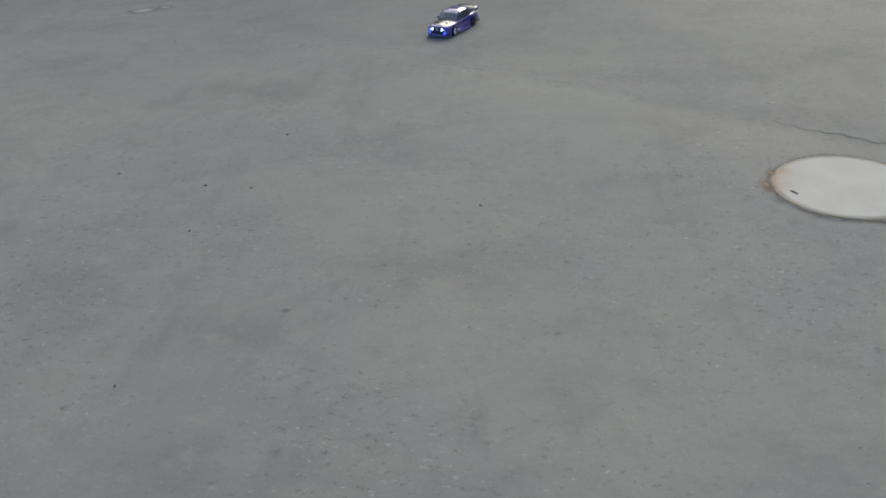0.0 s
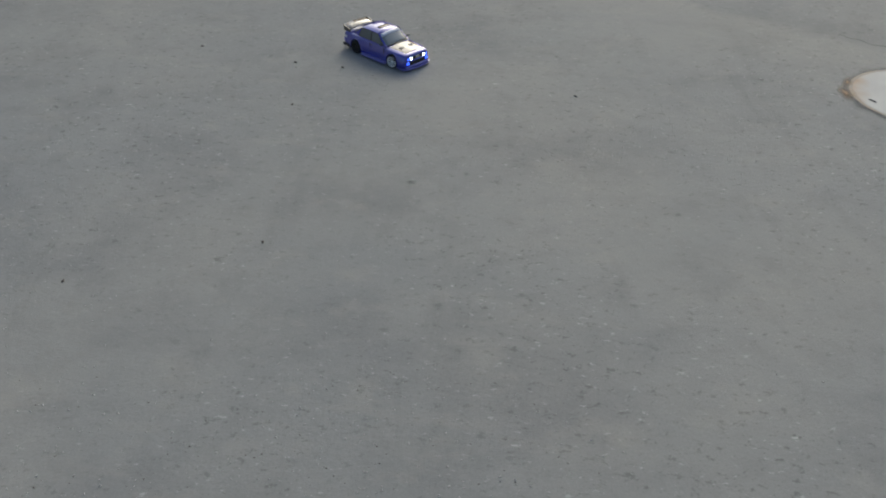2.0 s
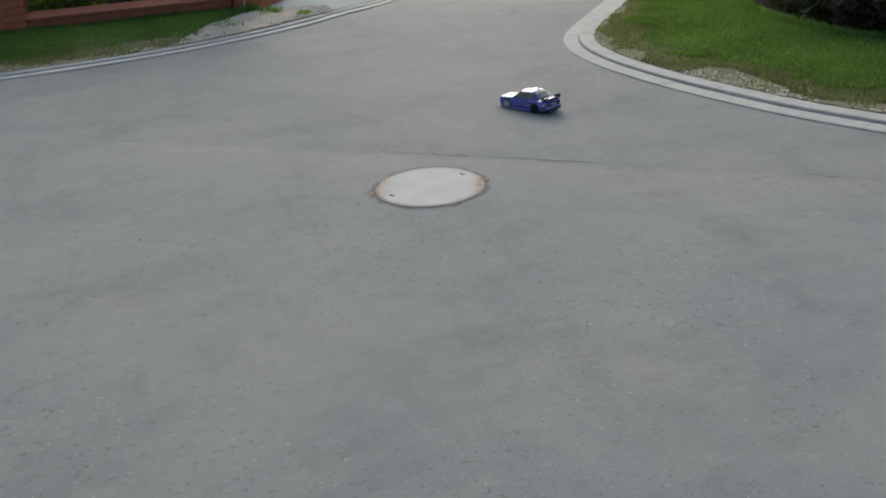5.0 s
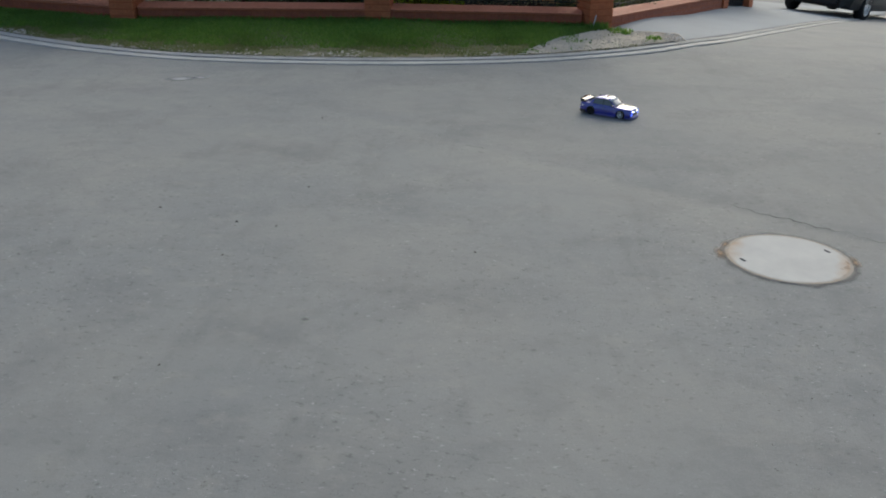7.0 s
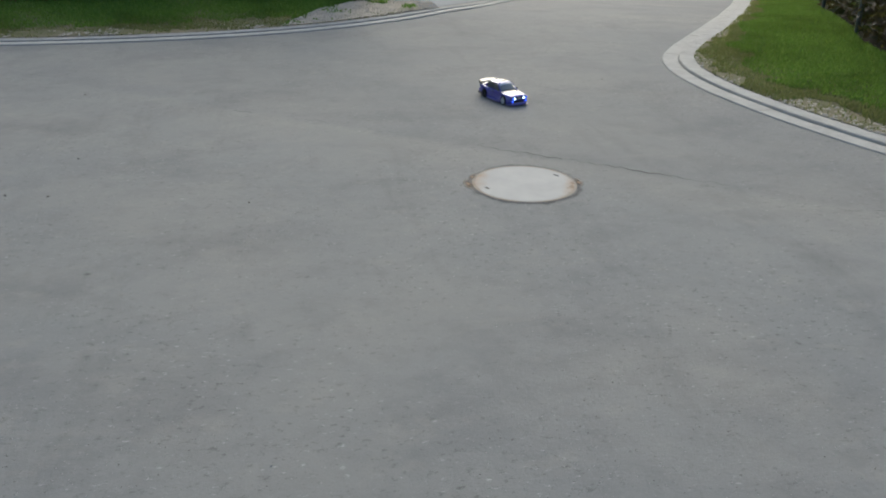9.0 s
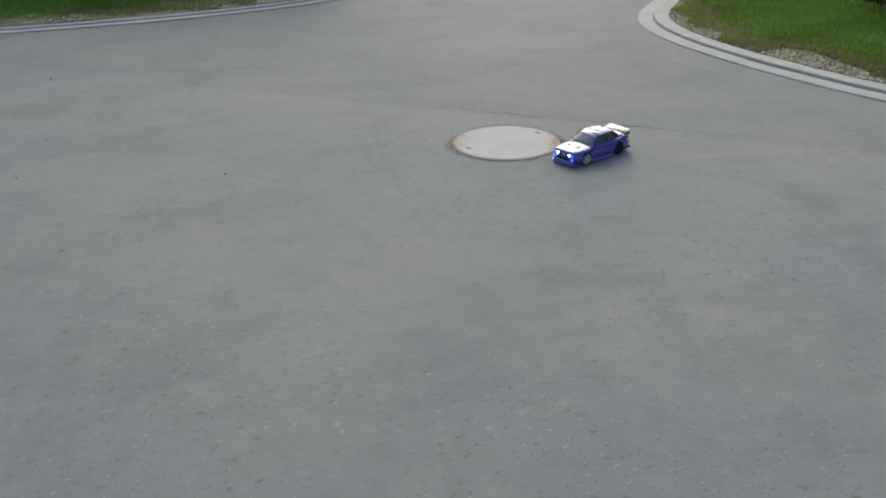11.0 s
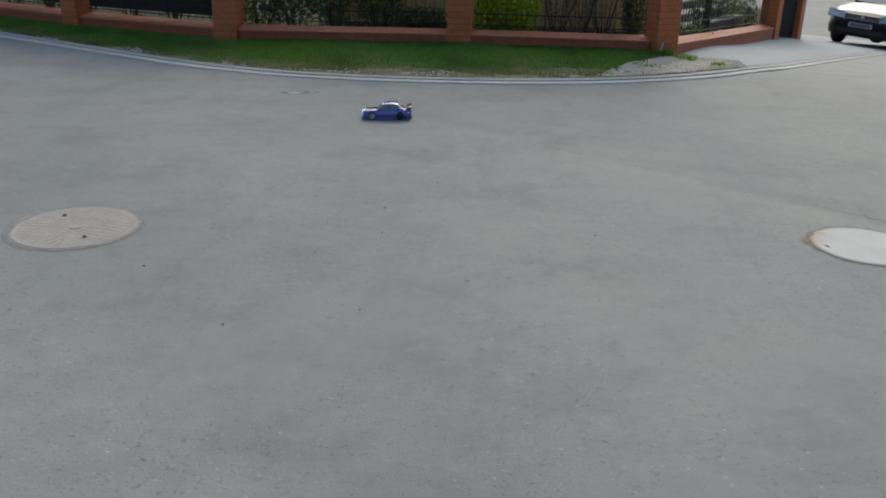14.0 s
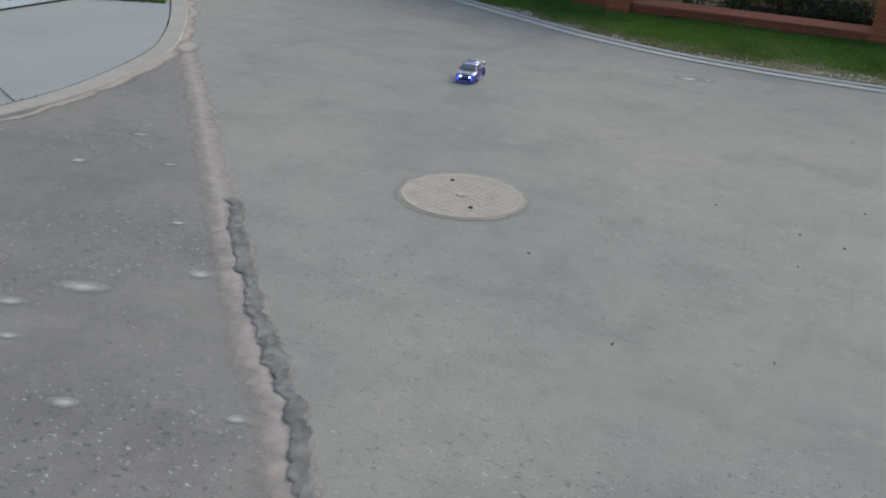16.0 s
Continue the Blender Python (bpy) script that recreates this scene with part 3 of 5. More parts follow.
for cx, cy, rr, cnt, hh in ((1.72, 9.40, 0.15, 130, 0.8), (2.05, 9.06, 0.09, 45, 0.35), (1.48, 9.55, 0.12, 220, 1.2)):
    for _ in range(cnt):
        a, q = rnd.uniform(0, math.tau), rr * math.sqrt(rnd.random())
        tuft.append((Vector((cx + q * math.cos(a), cy + q * math.sin(a), 0.07)), hh))
for _ in range(1300):
    u, v = rnd.random() ** 1.4, rnd.random() ** 0.8
    p = in_strip(gp, gq, 0.036, 0.083, u, v)
    if noise.noise((p.x * 5.5, p.y * 5.5, 4)) - 0.55 * u > 0.0:
        tuft.append((p, rnd.uniform(0.2, 0.4)))
blades("weed_tuft", tuft, GRASS, "dark green weeds at the corner pillar", 0.07, 47)


# ---- kerbs of single stones ----
def kerb(name, line, strips, step, label, flip=1, subs=3):
    """Stones that follow the line, each bent over a few short chords."""
    base = tagged(new(name), label=label, category="kerb", kind="structure")
    _, length = resample([tuple(p) for p in line], 3)
    n = int(length / step)
    ps, _ = resample([tuple(p) for p in line], n * subs + 1)
    for near, far, z, mat in strips:
        for k in range(n):
            jig = rnd.uniform(-0.0012, 0.0012)
            pts = []
            for i in range(subs + 1):
                q = k * subs + i
                g = (0.0015 if i == 0 else -0.0015 if i == subs else 0.0)
                p = ps[q] + (ps[min(q + 1, n * subs)] - ps[max(q - 1, 0)]).normalized() * g
                sd = sideways(ps, q) * flip
                for w, h in ((near, -0.06), (near, z - 0.006), (near + 0.007, z), (far - 0.007, z), (far, z - 0.006), (far, -0.06)):
                    v = p + sd * w
                    pts.append((v.x, v.y, fall(v.x, v.y) + h + (jig if h > 0 else 0)))
            bm = quads(pts, 6)
            bm.verts.ensure_lookup_table()
            bm.faces.new(bm.verts[:6])
            bm.faces.new(bm.verts[-6:][::-1])
            bmesh.ops.recalc_face_normals(bm, faces=bm.faces)
            part("kerb_stone" if z > 0.03 else "gutter_stone", bm, mat, base)
    return base


kerb("kerb_fence", [p for p in fence_side if -15 < p.x < 10], ((0.0, 0.12, 0.012, KERB), (0.124, 0.24, 0.025, KERB_GREY)), 0.9, "low pale concrete kerb with a gutter row")
kerb("kerb_corner", corner_side, ((0.0, 0.14, 0.011, KERB), (0.146, 0.285, 0.0305, KERB)), 0.5, "low pale concrete kerb round the corner")
kerb("kerb_apron", apron_side, ((0.0, 0.165, 0.031, KERB_APRON_GREY),), 1.0, "flush concrete kerb round the paved apron", -1, 5)
strip_along("apron_sand", KERB_APRON, 0.10, 0.012, 0.008, SEAM_SAND, "pale sand washed against the apron kerb", "sand", 0.2, 0.8, 0.03, 8, fade=(0.0, 0.5, 0.9, 1.0, 1.0))


# ---- manhole covers ----
def concrete_manhole(x, y):
    hatch = thing("manhole_cover", pose(x, y, 0), "pale concrete-filled round manhole cover with rusty rim", "manhole")
    halo("collar", 0.285, 0.385, 0.004, TAR_RING, hatch, "dark tarred ring in the asphalt")
    part("frame", lathe([(0.275, -0.01), (0.276, 0.0045), (0.291, 0.0045), (0.296, -0.01)], 56), RUST, hatch, "rusty iron rim")
    part("lid", lathe([(0.0, 0.006), (0.15, 0.006), (0.268, 0.0058), (0.2755, 0.0046), (0.276, -0.01)], 56), LID, hatch, "pale concrete lid with rust stains")
    for sx, sy, ang in ((1.616 - x, 3.301 - y, 28), (2.054 - x, 3.443 - y, 30)):
        part("lifting_slot", boxed(-0.019, 0.019, -0.007, 0.007, 0.002, 0.0075, bevel=0.002), HOLE, hatch, "dark lifting slot", at=pose(sx, sy, 0, 0, 0, ang - 90))
    for sx, sy, rr in ((-0.315, 0.02, 0.075), (0.305, -0.03, 0.065), (-0.27, 0.13, 0.05)):
        bm = bmesh.new()
        hub = bm.verts.new((0, 0, 0))
        ring = [bm.verts.new((rr * 0.6 * math.cos(a), rr * 1.5 * math.sin(a), 0)) for a in [k * math.tau / 18 for k in range(18)]]
        for k in range(18):
            bm.faces.new((hub, ring[k], ring[(k + 1) % 18]))
        cover(part("rust_stain", bm, RUST_STAIN, hatch, "orange rust stain", at=pose(sx, sy, 0.0066, 0, 0, math.degrees(math.atan2(sy, sx)))), [0.8] + [0.0] * 18)
    return hatch


def iron_manhole(x, y):
    hatch = thing("manhole_cover", pose(x, y, 0, 0, 0, 35), "dusty tan cast-iron manhole cover with small raised studs", "manhole")
    halo("dust_ring", 0.325, 0.41, 0.004, DUST_HALO, hatch, "dust-filled outer ring")
    part("lid", lathe([(0.0, 0.005), (0.315, 0.005), (0.322, 0.0065), (0.332, 0.0065), (0.334, -0.01)], 56), DUSTY_IRON, hatch)
    bm = bmesh.new()
    for ring_no in range(2, 12):
        r = ring_no * 0.0272
        n = int(math.tau * r / 0.046)
        for k in range(n):
            a = (k + 0.5 * (ring_no % 2)) * math.tau / n
            before = len(bm.verts)
            box(bm, -0.0155, 0.0155, -0.009, 0.009, 0.004, 0.0066)
            bm.verts.ensure_lookup_table()
            for v in bm.verts[before:]:
                v.co = Matrix.Rotation(a + math.pi / 2, 3, "Z") @ v.co + Vector((r * math.cos(a), r * math.sin(a), 0))
    tagged(part("studs", bm, DUSTY_IRON, hatch), kind="stuff")
    part("centre_disc", lathe([(0.0, 0.010), (0.034, 0.010), (0.037, 0.004)], 24), DUSTY_IRON, hatch)
    turn = Matrix.Rotation(radians(-35), 3, "Z")
    for hx, hy in ((-2.749, 3.121), (-2.466, 2.811)):
        q = turn @ Vector((hx - x, hy - y, 0))
        part("lifting_hole", lathe([(0.0, 0.0112), (0.012, 0.0112), (0.015, 0.004)], 12), HOLE, hatch, "dark lifting hole", at=pose(q.x, q.y, 0))
    return hatch


concrete_manhole(1.841, 3.350)
iron_manhole(-2.594, 2.952)

# ---- debris on the asphalt ----
SPECKS = [(-0.664, 4.143), (-1.396, 3.735), (-0.865, 3.138), (0.338, 3.284), (-0.897, 5.677), (-0.791, 2.133), (-0.923, 3.571), (-1.977, 2.477), (-1.355, 1.898),
          (-0.702, 3.528), (-1.836, 5.935), (3.137, 5.658), (-3.106, 1.449), (-2.142, 0.811)]
for k, (x, y) in enumerate(SPECKS):
    bm = bmesh.new()
    bmesh.ops.create_icosphere(bm, subdivisions=1, radius=1.0)
    for v in bm.verts:
        v.co = Vector((v.co.x * 0.016, v.co.y * 0.008, max(v.co.z, -0.3) * 0.006 + 0.002)) * rnd.uniform(0.4, 0.75)
    ob = new("dry_leaf_bit", mesh_of(bm, "dry_leaf_bit", DEBRIS))
    ob.matrix_basis = pose(x, y, 0.001, 0, 0, rnd.uniform(0, 180))
    tagged(ob, label="small dark bit of leaf litter lying on asphalt", category="debris", group="litter on the road")


def smear(x, y, rx, ry, turn, z=0.003, strong=1.5, mat=None, label="pale worn smear on the grey asphalt"):
    bm = bmesh.new()
    centre = bm.verts.new((0, 0, z))
    ring = [bm.verts.new((rx * math.cos(a), ry * math.sin(a), z)) for a in [k * math.tau / 22 for k in range(22)]]
    for k in range(22):
        bm.faces.new((centre, ring[k], ring[(k + 1) % 22]))
    ob = cover(new("pale_smear", mesh_of(bm, "pale_smear", mat or PAINT_SMEAR)), [strong] + [0.0] * 22)
    ob.matrix_basis = pose(x, y, 0, 0, 0, turn)
    tagged(ob, label=label, category="stain", group="pale smears")


smear(-2.40, 6.86, 0.20, 0.14, 20, 0.003, 1.15)
smear(-2.24, 6.93, 0.14, 0.11, -10, 0.0034, 0.95)
smear(-0.332, 2.533, 0.045, 0.035, 20, 0.0028, 0.6, TYRE_MARK, "small dark stain on the grey asphalt")
smear(-6.30, 4.66, 0.40, 0.16, 128, 0.0095, 1.5, SEAM_SAND, "pale pinkish sand washed up at the apron kerb")
for x, y, rx, ry in ((-4.55, 2.05, 0.075, 0.050), (-4.66, 2.60, 0.100, 0.035), (-4.12, 2.31, 0.080, 0.030), (-3.01, 1.40, 0.090, 0.050), (-3.42, 0.80, 0.090, 0.040), (-3.30, 1.04, 0.160, 0.060), (-3.48, 1.74, 0.060, 0.030), (-3.20, 0.63, 0.060, 0.030), (-2.70, 0.47, 0.080, 0.040), (-2.19, 0.71, 0.060, 0.030)):
    smear(x, y, rx * 1.2, ry * 1.2, 28, 0.0075, 1.15)


def grit_picks(count, seed):
    """Loose grit, thickest where the traffic does not sweep it."""
    r = random.Random(seed)
    out = []
    while len(out) < count:
        x, y = r.gauss(-0.3, 1.9), r.uniform(-0.6, 5.2)
        if noise.noise((x * 0.8, y * 0.8, 7)) + 0.35 * noise.noise((x * 3, y * 3, 8)) > -0.12 + 0.12 * y - 0.3 * r.random():
            out.append(Vector((x, y, 0.001)))
    return out


pick = [Vector((rnd.uniform(-4, 4), rnd.uniform(-0.5, 7.5), 0.001)) for _ in range(1200)]
stones("road_grit", pick + grit_picks(7000, 52), PEBBLE, "fine pale grit scattered over the asphalt", 0.0014, 0.0040, 51)
stones("dark_road_grit", grit_picks(2600, 54), DEBRIS, "fine dark grit scattered over the asphalt", 0.0009, 0.0026, 53)


# ---- brick fence ----
def brick_mesh(l, w, h, mat, name):
    return mesh_of(boxed(-l / 2, l / 2, -w / 2, w / 2, 0, h, bevel=0.002), name, mat)


BRICK_PILLAR = brick_mesh(0.20, 0.095, 0.062, BRICK, "brick")


def piece(name, me, parent, m):
    ob = new(name, me)
    ob.parent = parent
    ob.matrix_basis = m
    return ob


def pillar(x, y, z, turn, courses=18):
    p = thing("fence_pillar", pose(x, y, z, 0, 0, turn), "square pillar of red-orange clinker bricks", "pillar", "fence pillars")
    part("core", boxed(-0.1465, 0.1465, -0.1465, 0.1465, -0.1, courses * 0.075 + 0.02), MORTAR, p)
    for c in range(courses):
        for q in range(4):
            off = 0.050 if c % 2 == 0 else -0.050
            m = pose(0, 0, c * 0.075 - 0.02, 0, 0, 90 * q) @ pose(off, -0.1025, 0)
            piece("brick", BRICK_PILLAR, p, m)
    part("cap", boxed(-0.19, 0.19, -0.19, 0.19, courses * 0.075 + 0.02, courses * 0.075 + 0.07, bevel=0.012), CAPTILE, p, "clinker cap slab")
    return p


def fence_panel(a, b, za, zb, screen=False):
    """Plinth of bricks with sloping cap tiles, and an iron grille on it, between two pillars."""
    a, b = Vector((*a, za)), Vector((*b, zb))
    d = b - a
    length, turn = d.xy.length - 0.30, math.degrees(math.atan2(d.y, d.x))
    slope = math.degrees(math.atan2(zb - za, d.xy.length))
    start = a + d.normalized() * 0.15
    plinth = thing("brick_plinth", pose(*start, 0, -slope, turn), "low red clinker plinth with sloping cap tiles", "wall", "fence plinths")
    part("core", boxed(0, length, -0.1065, 0.09, -0.25, 0.095), MORTAR, plinth)
    n = max(1, int(length / 0.246))
    s = length / n
    wall_brick = brick_mesh(s - 0.008, 0.11, 0.062, BRICK_DARK, "wall_brick")
    h = s / 2 - 0.001
    cap_tile = mesh_of(plate([(-h, -0.13, 0.0), (h, -0.13, 0.0), (h, 0.10, 0.040), (-h, 0.10, 0.040)], 0.022), "cap_tile", CAPTILE)
    for c in range(3):
        for k in range(n):
            x = (k + 0.5) * s + (0.5 * s if c % 2 and k < n - 1 else 0)
            piece("brick", wall_brick, plinth, pose(x, -0.055, -0.122 + c * 0.072))
    for k in range(n):
        piece("cap_tile", cap_tile, plinth, pose((k + 0.5) * s, 0, 0.095))
    grille = thing("iron_fence_panel", pose(*(start + Vector((0, 0, 0.2))), 0, -slope, turn), "black iron bar fence panel on the brick plinth", "fence", "iron fence panels")
    for h in (0.012, 0.15, 1.05):
        part("rail", boxed(0.02, length - 0.02, 0.034, 0.046, h, h + 0.012), IRON_BLACK, grille)
    bar = mesh_of(boxed(-0.0035, 0.0035, 0.036, 0.043, -0.02, 1.12), "bar", IRON_BLACK)
    count = int(length / 0.118)
    for k in range(count):
        piece("bar", bar, grille, pose((k + 0.5) * length / count, 0, 0))
    if screen:
        sh = thing("privacy_screen", pose(*(start + Vector((0, 0, 0.22))), 0, -slope, turn), "dark woven screen behind the iron bars", "screen")
        part("sheet", boxed(0.03, length - 0.03, 0.075, 0.085, 0.02, 1.05), DARK_SHEET, sh)
    return plinth


PILLARS = [(-9.2, 11.75), (-6.48, 10.45), (-4.0, 9.62), (-1.05, 9.84), (1.46, 9.80)]
TURNS = [-27, -22, -6, -1, 25]
for (x, y), tr in zip(PILLARS, TURNS):
    pillar(x, y, 0.08, tr)
for k, (a, b) in enumerate(zip(PILLARS, PILLARS[1:])):
    fence_panel(a, b, 0.11, 0.11, screen=k < 2)
DRIVE_PILLARS = [(4.1, 15.3), (5.0, 17.1), (6.15, 22.4)]
for x, y in DRIVE_PILLARS:
    pillar(x, y, fall(x, y) + 0.22, 62)
fence_panel((1.46, 9.80), (4.1, 15.3), 0.06, fall(4.1, 15.3) + 0.28)
fence_panel((5.0, 17.1), (6.15, 22.4), fall(5.0, 17.1) + 0.28, fall(6.15, 22.4) + 0.28)
gate = thing("garden_gate", pose(4.1, 15.3, fall(4.1, 15.3) + 0.24, 0, 8, 63), "dark iron garden gate between two brick pillars", "gate")
part("gate_frame", boxed(0.18, 1.86, -0.02, 0.02, 0.0, 1.2), DARK_SHEET, gate)
for k in range(12):
    part("bar", boxed(0.24 + k * 0.14, 0.256 + k * 0.14, -0.035, -0.02, 0.02, 1.25), IRON_BLACK, gate)


# ---- garden behind the fence ----
def leaf_cloud(centre, radii, count, size, seed, hollow=0.35):
    r = random.Random(seed)
    bm = bmesh.new()
    for _ in range(count):
        v = Vector((r.gauss(0, 1), r.gauss(0, 1), r.gauss(0, 1))).normalized()
        v *= (hollow + (1 - hollow) * r.random() ** 0.6) * (1 + 0.25 * noise.noise((v.x * 2.3 + seed, v.y * 2.3, v.z * 2.3)))
        c = Vector((centre[0] + v.x * radii[0], centre[1] + v.y * radii[1], max(0.03, centre[2] + v.z * radii[2])))
        q = Euler((r.uniform(-1, 1), r.uniform(-1, 1), r.uniform(0, 6.3))).to_matrix()
        s = size * r.uniform(0.6, 1.3)
        pts = [bm.verts.new(c + q @ Vector(p) * s) for p in ((-0.5, 0, 0), (0, -0.28, 0.06), (0.55, 0, 0), (0, 0.28, 0.06))]
        bm.faces.new(pts)
    return bm


def shrub(x, y, z, radii, count, size, mat, label, seed, up=1.0):
    s = thing("shrub", pose(x, y, z), label, "shrub", "garden shrubs")
    stems = bmesh.new()
    r = random.Random(seed)
    for _ in range(9):
        a = r.uniform(0, math.tau)
        q = (radii[0] * 0.7 * math.cos(a), radii[1] * 0.7 * math.sin(a), radii[2] * up * r.uniform(0.9, 1.6))
        tube(stems, (q[0] * 0.15, q[1] * 0.15, -0.04), q, 0.012, 5, 0.004)
    part("branchwork", stems, BARK, s)
    part("foliage", leaf_cloud((0, 0, radii[2] * up), radii, count, size, seed), mat, s)
    return s


shrub(-0.50, 10.40, 0.08, (0.46, 0.34, 0.47), 7500, 0.055, LEAF_LIME, "bright yellow-green rounded garden shrub", 61, 0.85)
for k, (x, y) in enumerate(((0.18, 10.7), (0.48, 10.55), (0.80, 10.75))):
    shrub(x, y, 0.08, (0.34, 0.3, 0.5), 800, 0.045, LEAF_TWIG, "sparse russet shrub with thin twigs", 62 + k)
shrub(1.16, 10.35, 0.08, (0.17, 0.17, 0.5), 2200, 0.04, LEAF_DARK, "dark green narrow conifer bush", 65, 0.9)
shrub(-1.62, 10.45, 0.08, (0.42, 0.3, 0.20), 1800, 0.05, LEAF_DARK, "low dark green garden bush", 66)
for k, (x, y) in enumerate(((-2.25, 10.75), (-2.85, 10.5), (-3.35, 10.35), (-3.75, 10.2))):
    shrub(x, y, 0.08, (0.42, 0.32, 0.6), 2000, 0.06, LEAF_GREEN, "dark green leafy garden bush", 67 + k)
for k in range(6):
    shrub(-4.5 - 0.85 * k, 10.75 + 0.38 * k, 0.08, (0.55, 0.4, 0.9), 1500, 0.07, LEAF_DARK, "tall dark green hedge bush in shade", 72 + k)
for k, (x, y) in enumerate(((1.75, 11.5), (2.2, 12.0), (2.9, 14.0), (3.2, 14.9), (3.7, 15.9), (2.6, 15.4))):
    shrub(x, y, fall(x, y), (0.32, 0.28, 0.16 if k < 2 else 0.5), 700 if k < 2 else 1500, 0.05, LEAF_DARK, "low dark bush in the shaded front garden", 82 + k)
shrub(2.38, 12.6, 0.05, (0.22, 0.2, 0.22), 500, 0.04, LEAF_DARK, "small dark bush beside the garden steps", 80)

shed = thing("wooden_house_wall", pose(-3.2, 11.7, 0.0), "tan vertical board wall of a garden building", "wall")
board = mesh_of(boxed(0.004, 0.136, -0.012, 0.012, 0, 2.6, bevel=0.003), "board", WOOD)
part("backing", boxed(0, 4.76, 0.014, 0.10, 0, 2.6), BARK, shed)
for k in range(34):
    piece("board", board, shed, pose(k * 0.14, rnd.uniform(-0.003, 0.003), 0))

steps = thing("garden_steps", pose(1.98, 12.1, -0.05, 0, 0, 57), "pale stone garden steps rising behind the fence", "steps")
for k in range(5):
    part("riser", boxed(0.0, 2.6, 0.30 * k + 0.03, 1.7, 0.13 * k - 0.02, 0.13 * k + 0.10), STEP_RISER, steps)
    part("tread", boxed(-0.03, 2.63, 0.30 * k, 0.30 * k + 0.33, 0.13 * k + 0.10, 0.13 * k + 0.13, bevel=0.006), STEP, steps, "pale stone tread")
post = thing("dark_post", pose(2.52, 12.75, -0.15), "dark round garden post beside the steps", "post")
part("shaft", tube(bmesh.new(), (0, 0, 0), (0, 0, 1.5), 0.05, 12), IRON_BLACK, post)
part("foot", boxed(-0.09, 0.09, -0.09, 0.09, 0, 0.03, bevel=0.005), IRON_BLACK, post)
marker = thing("white_marker_stick", pose(1.42, 9.56, 0.07, 0, 14, 0), "thin pale stick leaning at the corner pillar", "stick")
part("stick", tube(bmesh.new(), (0, 0, 0), (0, 0, 0.16), 0.006, 6), PLATE, marker)

# ---- corner hedge with a wire fence ----
hl, hlen = resample(HEDGE_LINE, 40)
for k in range(2, 34):
    p = hl[k]
    out = sideways(hl, k)
    q = p + out * 0.42
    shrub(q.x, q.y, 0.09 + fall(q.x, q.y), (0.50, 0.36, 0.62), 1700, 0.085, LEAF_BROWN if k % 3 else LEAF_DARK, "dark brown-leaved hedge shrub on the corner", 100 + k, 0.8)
for k in range(3, 34, 4):
    p = hl[k]
    post = thing("wire_fence_post", pose(p.x, p.y, 0.08 + fall(p.x, p.y)), "thin grey-green steel post of the wire fence", "post", "wire fence posts")
    part("shaft", tube(bmesh.new(), (0, 0, -0.05), (0, 0, 1.25), 0.022, 8), grain_material("green_steel", (0.05, 0.07, 0.06), (0.08, 0.10, 0.09), 10.0, 0.5), post)
wire = thing("wire_fence", pose(0, 0, 0), "thin dark wire strands along the corner hedge", "fence")
for h in (0.2, 0.45, 0.7, 0.95, 1.2):
    bm = bmesh.new()
    for a, b in zip(hl[3:33], hl[4:34]):
        tube(bm, (a.x, a.y, 0.08 + fall(a.x, a.y) + h), (b.x, b.y, 0.08 + fall(b.x, b.y) + h), 0.003, 4)
    part("wire", bm, IRON_BLACK, wire)

# ---- white sheeting beside the apron ----
white = thing("white_site_fence", pose(-8.59, 4.45, 0.03, 0, 0, 98.2), "pale blue-white sheet fence with blue marks", "fence")
for k in range(-6, 2):
    part("panel", boxed(k * 0.62, k * 0.62 + 0.61, -0.012, 0.012, 0.022, 1.6, bevel=0.003), WALL_WHITE, white)
    part("post", boxed(k * 0.62 - 0.02, k * 0.62 + 0.02, 0.013, 0.05, 0, 1.65), IRON_BLACK, white)
    for j in range(3):
        part("mark", boxed(k * 0.62 + 0.1 + 0.16 * j, k * 0.62 + 0.15 + 0.16 * j, -0.0165, -0.0125, 0.09 + 0.03 * (j % 2), 0.15 + 0.03 * (j % 2)), BAR_BLUE, white, "blue mark")
part("skirt", boxed(-3.72, 1.24, -0.014, 0.02, -0.02, 0.022), BLACK_PLASTIC, white, "dark foot strip")


# ---- cars ----
def loft(stations, section):
    """A closed hull through cross sections; section gives the half outline for each station."""
    bm = bmesh.new()
    rings = []
    for s in stations:
        half = section(*s)
        pts = half + [(-y, z) for y, z in half[-2:0:-1]]
        rings.append([bm.verts.new((s[0], y, z)) for y, z in pts])
    n = len(rings[0])
    for a, b in zip(rings, rings[1:]):
        for k in range(n):
            bm.faces.new((a[k], a[(k + 1) % n], b[(k + 1) % n], b[k]))
    bm.faces.new(rings[0])
    bm.faces.new(rings[-1][::-1])
    return bm


def cut_arches(ob, places, radius, depth, half):
    """Cuts the wheel arches out of a hull."""
    bm = bmesh.new()
    for x, z in places:
        for s in (-1, 1):
            tube(bm, (x, s * (half - depth), z), (x, s * (half + 0.3 * half), z), radius, 28)
    cutter = new("cutter", mesh_of(bm, "cutter", BLACK_PLASTIC))
    mod = ob.modifiers.new("arches", "BOOLEAN")
    mod.object, mod.operation, mod.solver = cutter, "DIFFERENCE", "EXACT"
    bpy.context.view_layer.update()
    me = bpy.data.meshes.new_from_object(ob.evaluated_get(bpy.context.evaluated_depsgraph_get()))
    ob.modifiers.clear()
    ob.data = me
    bpy.data.objects.remove(cutter)


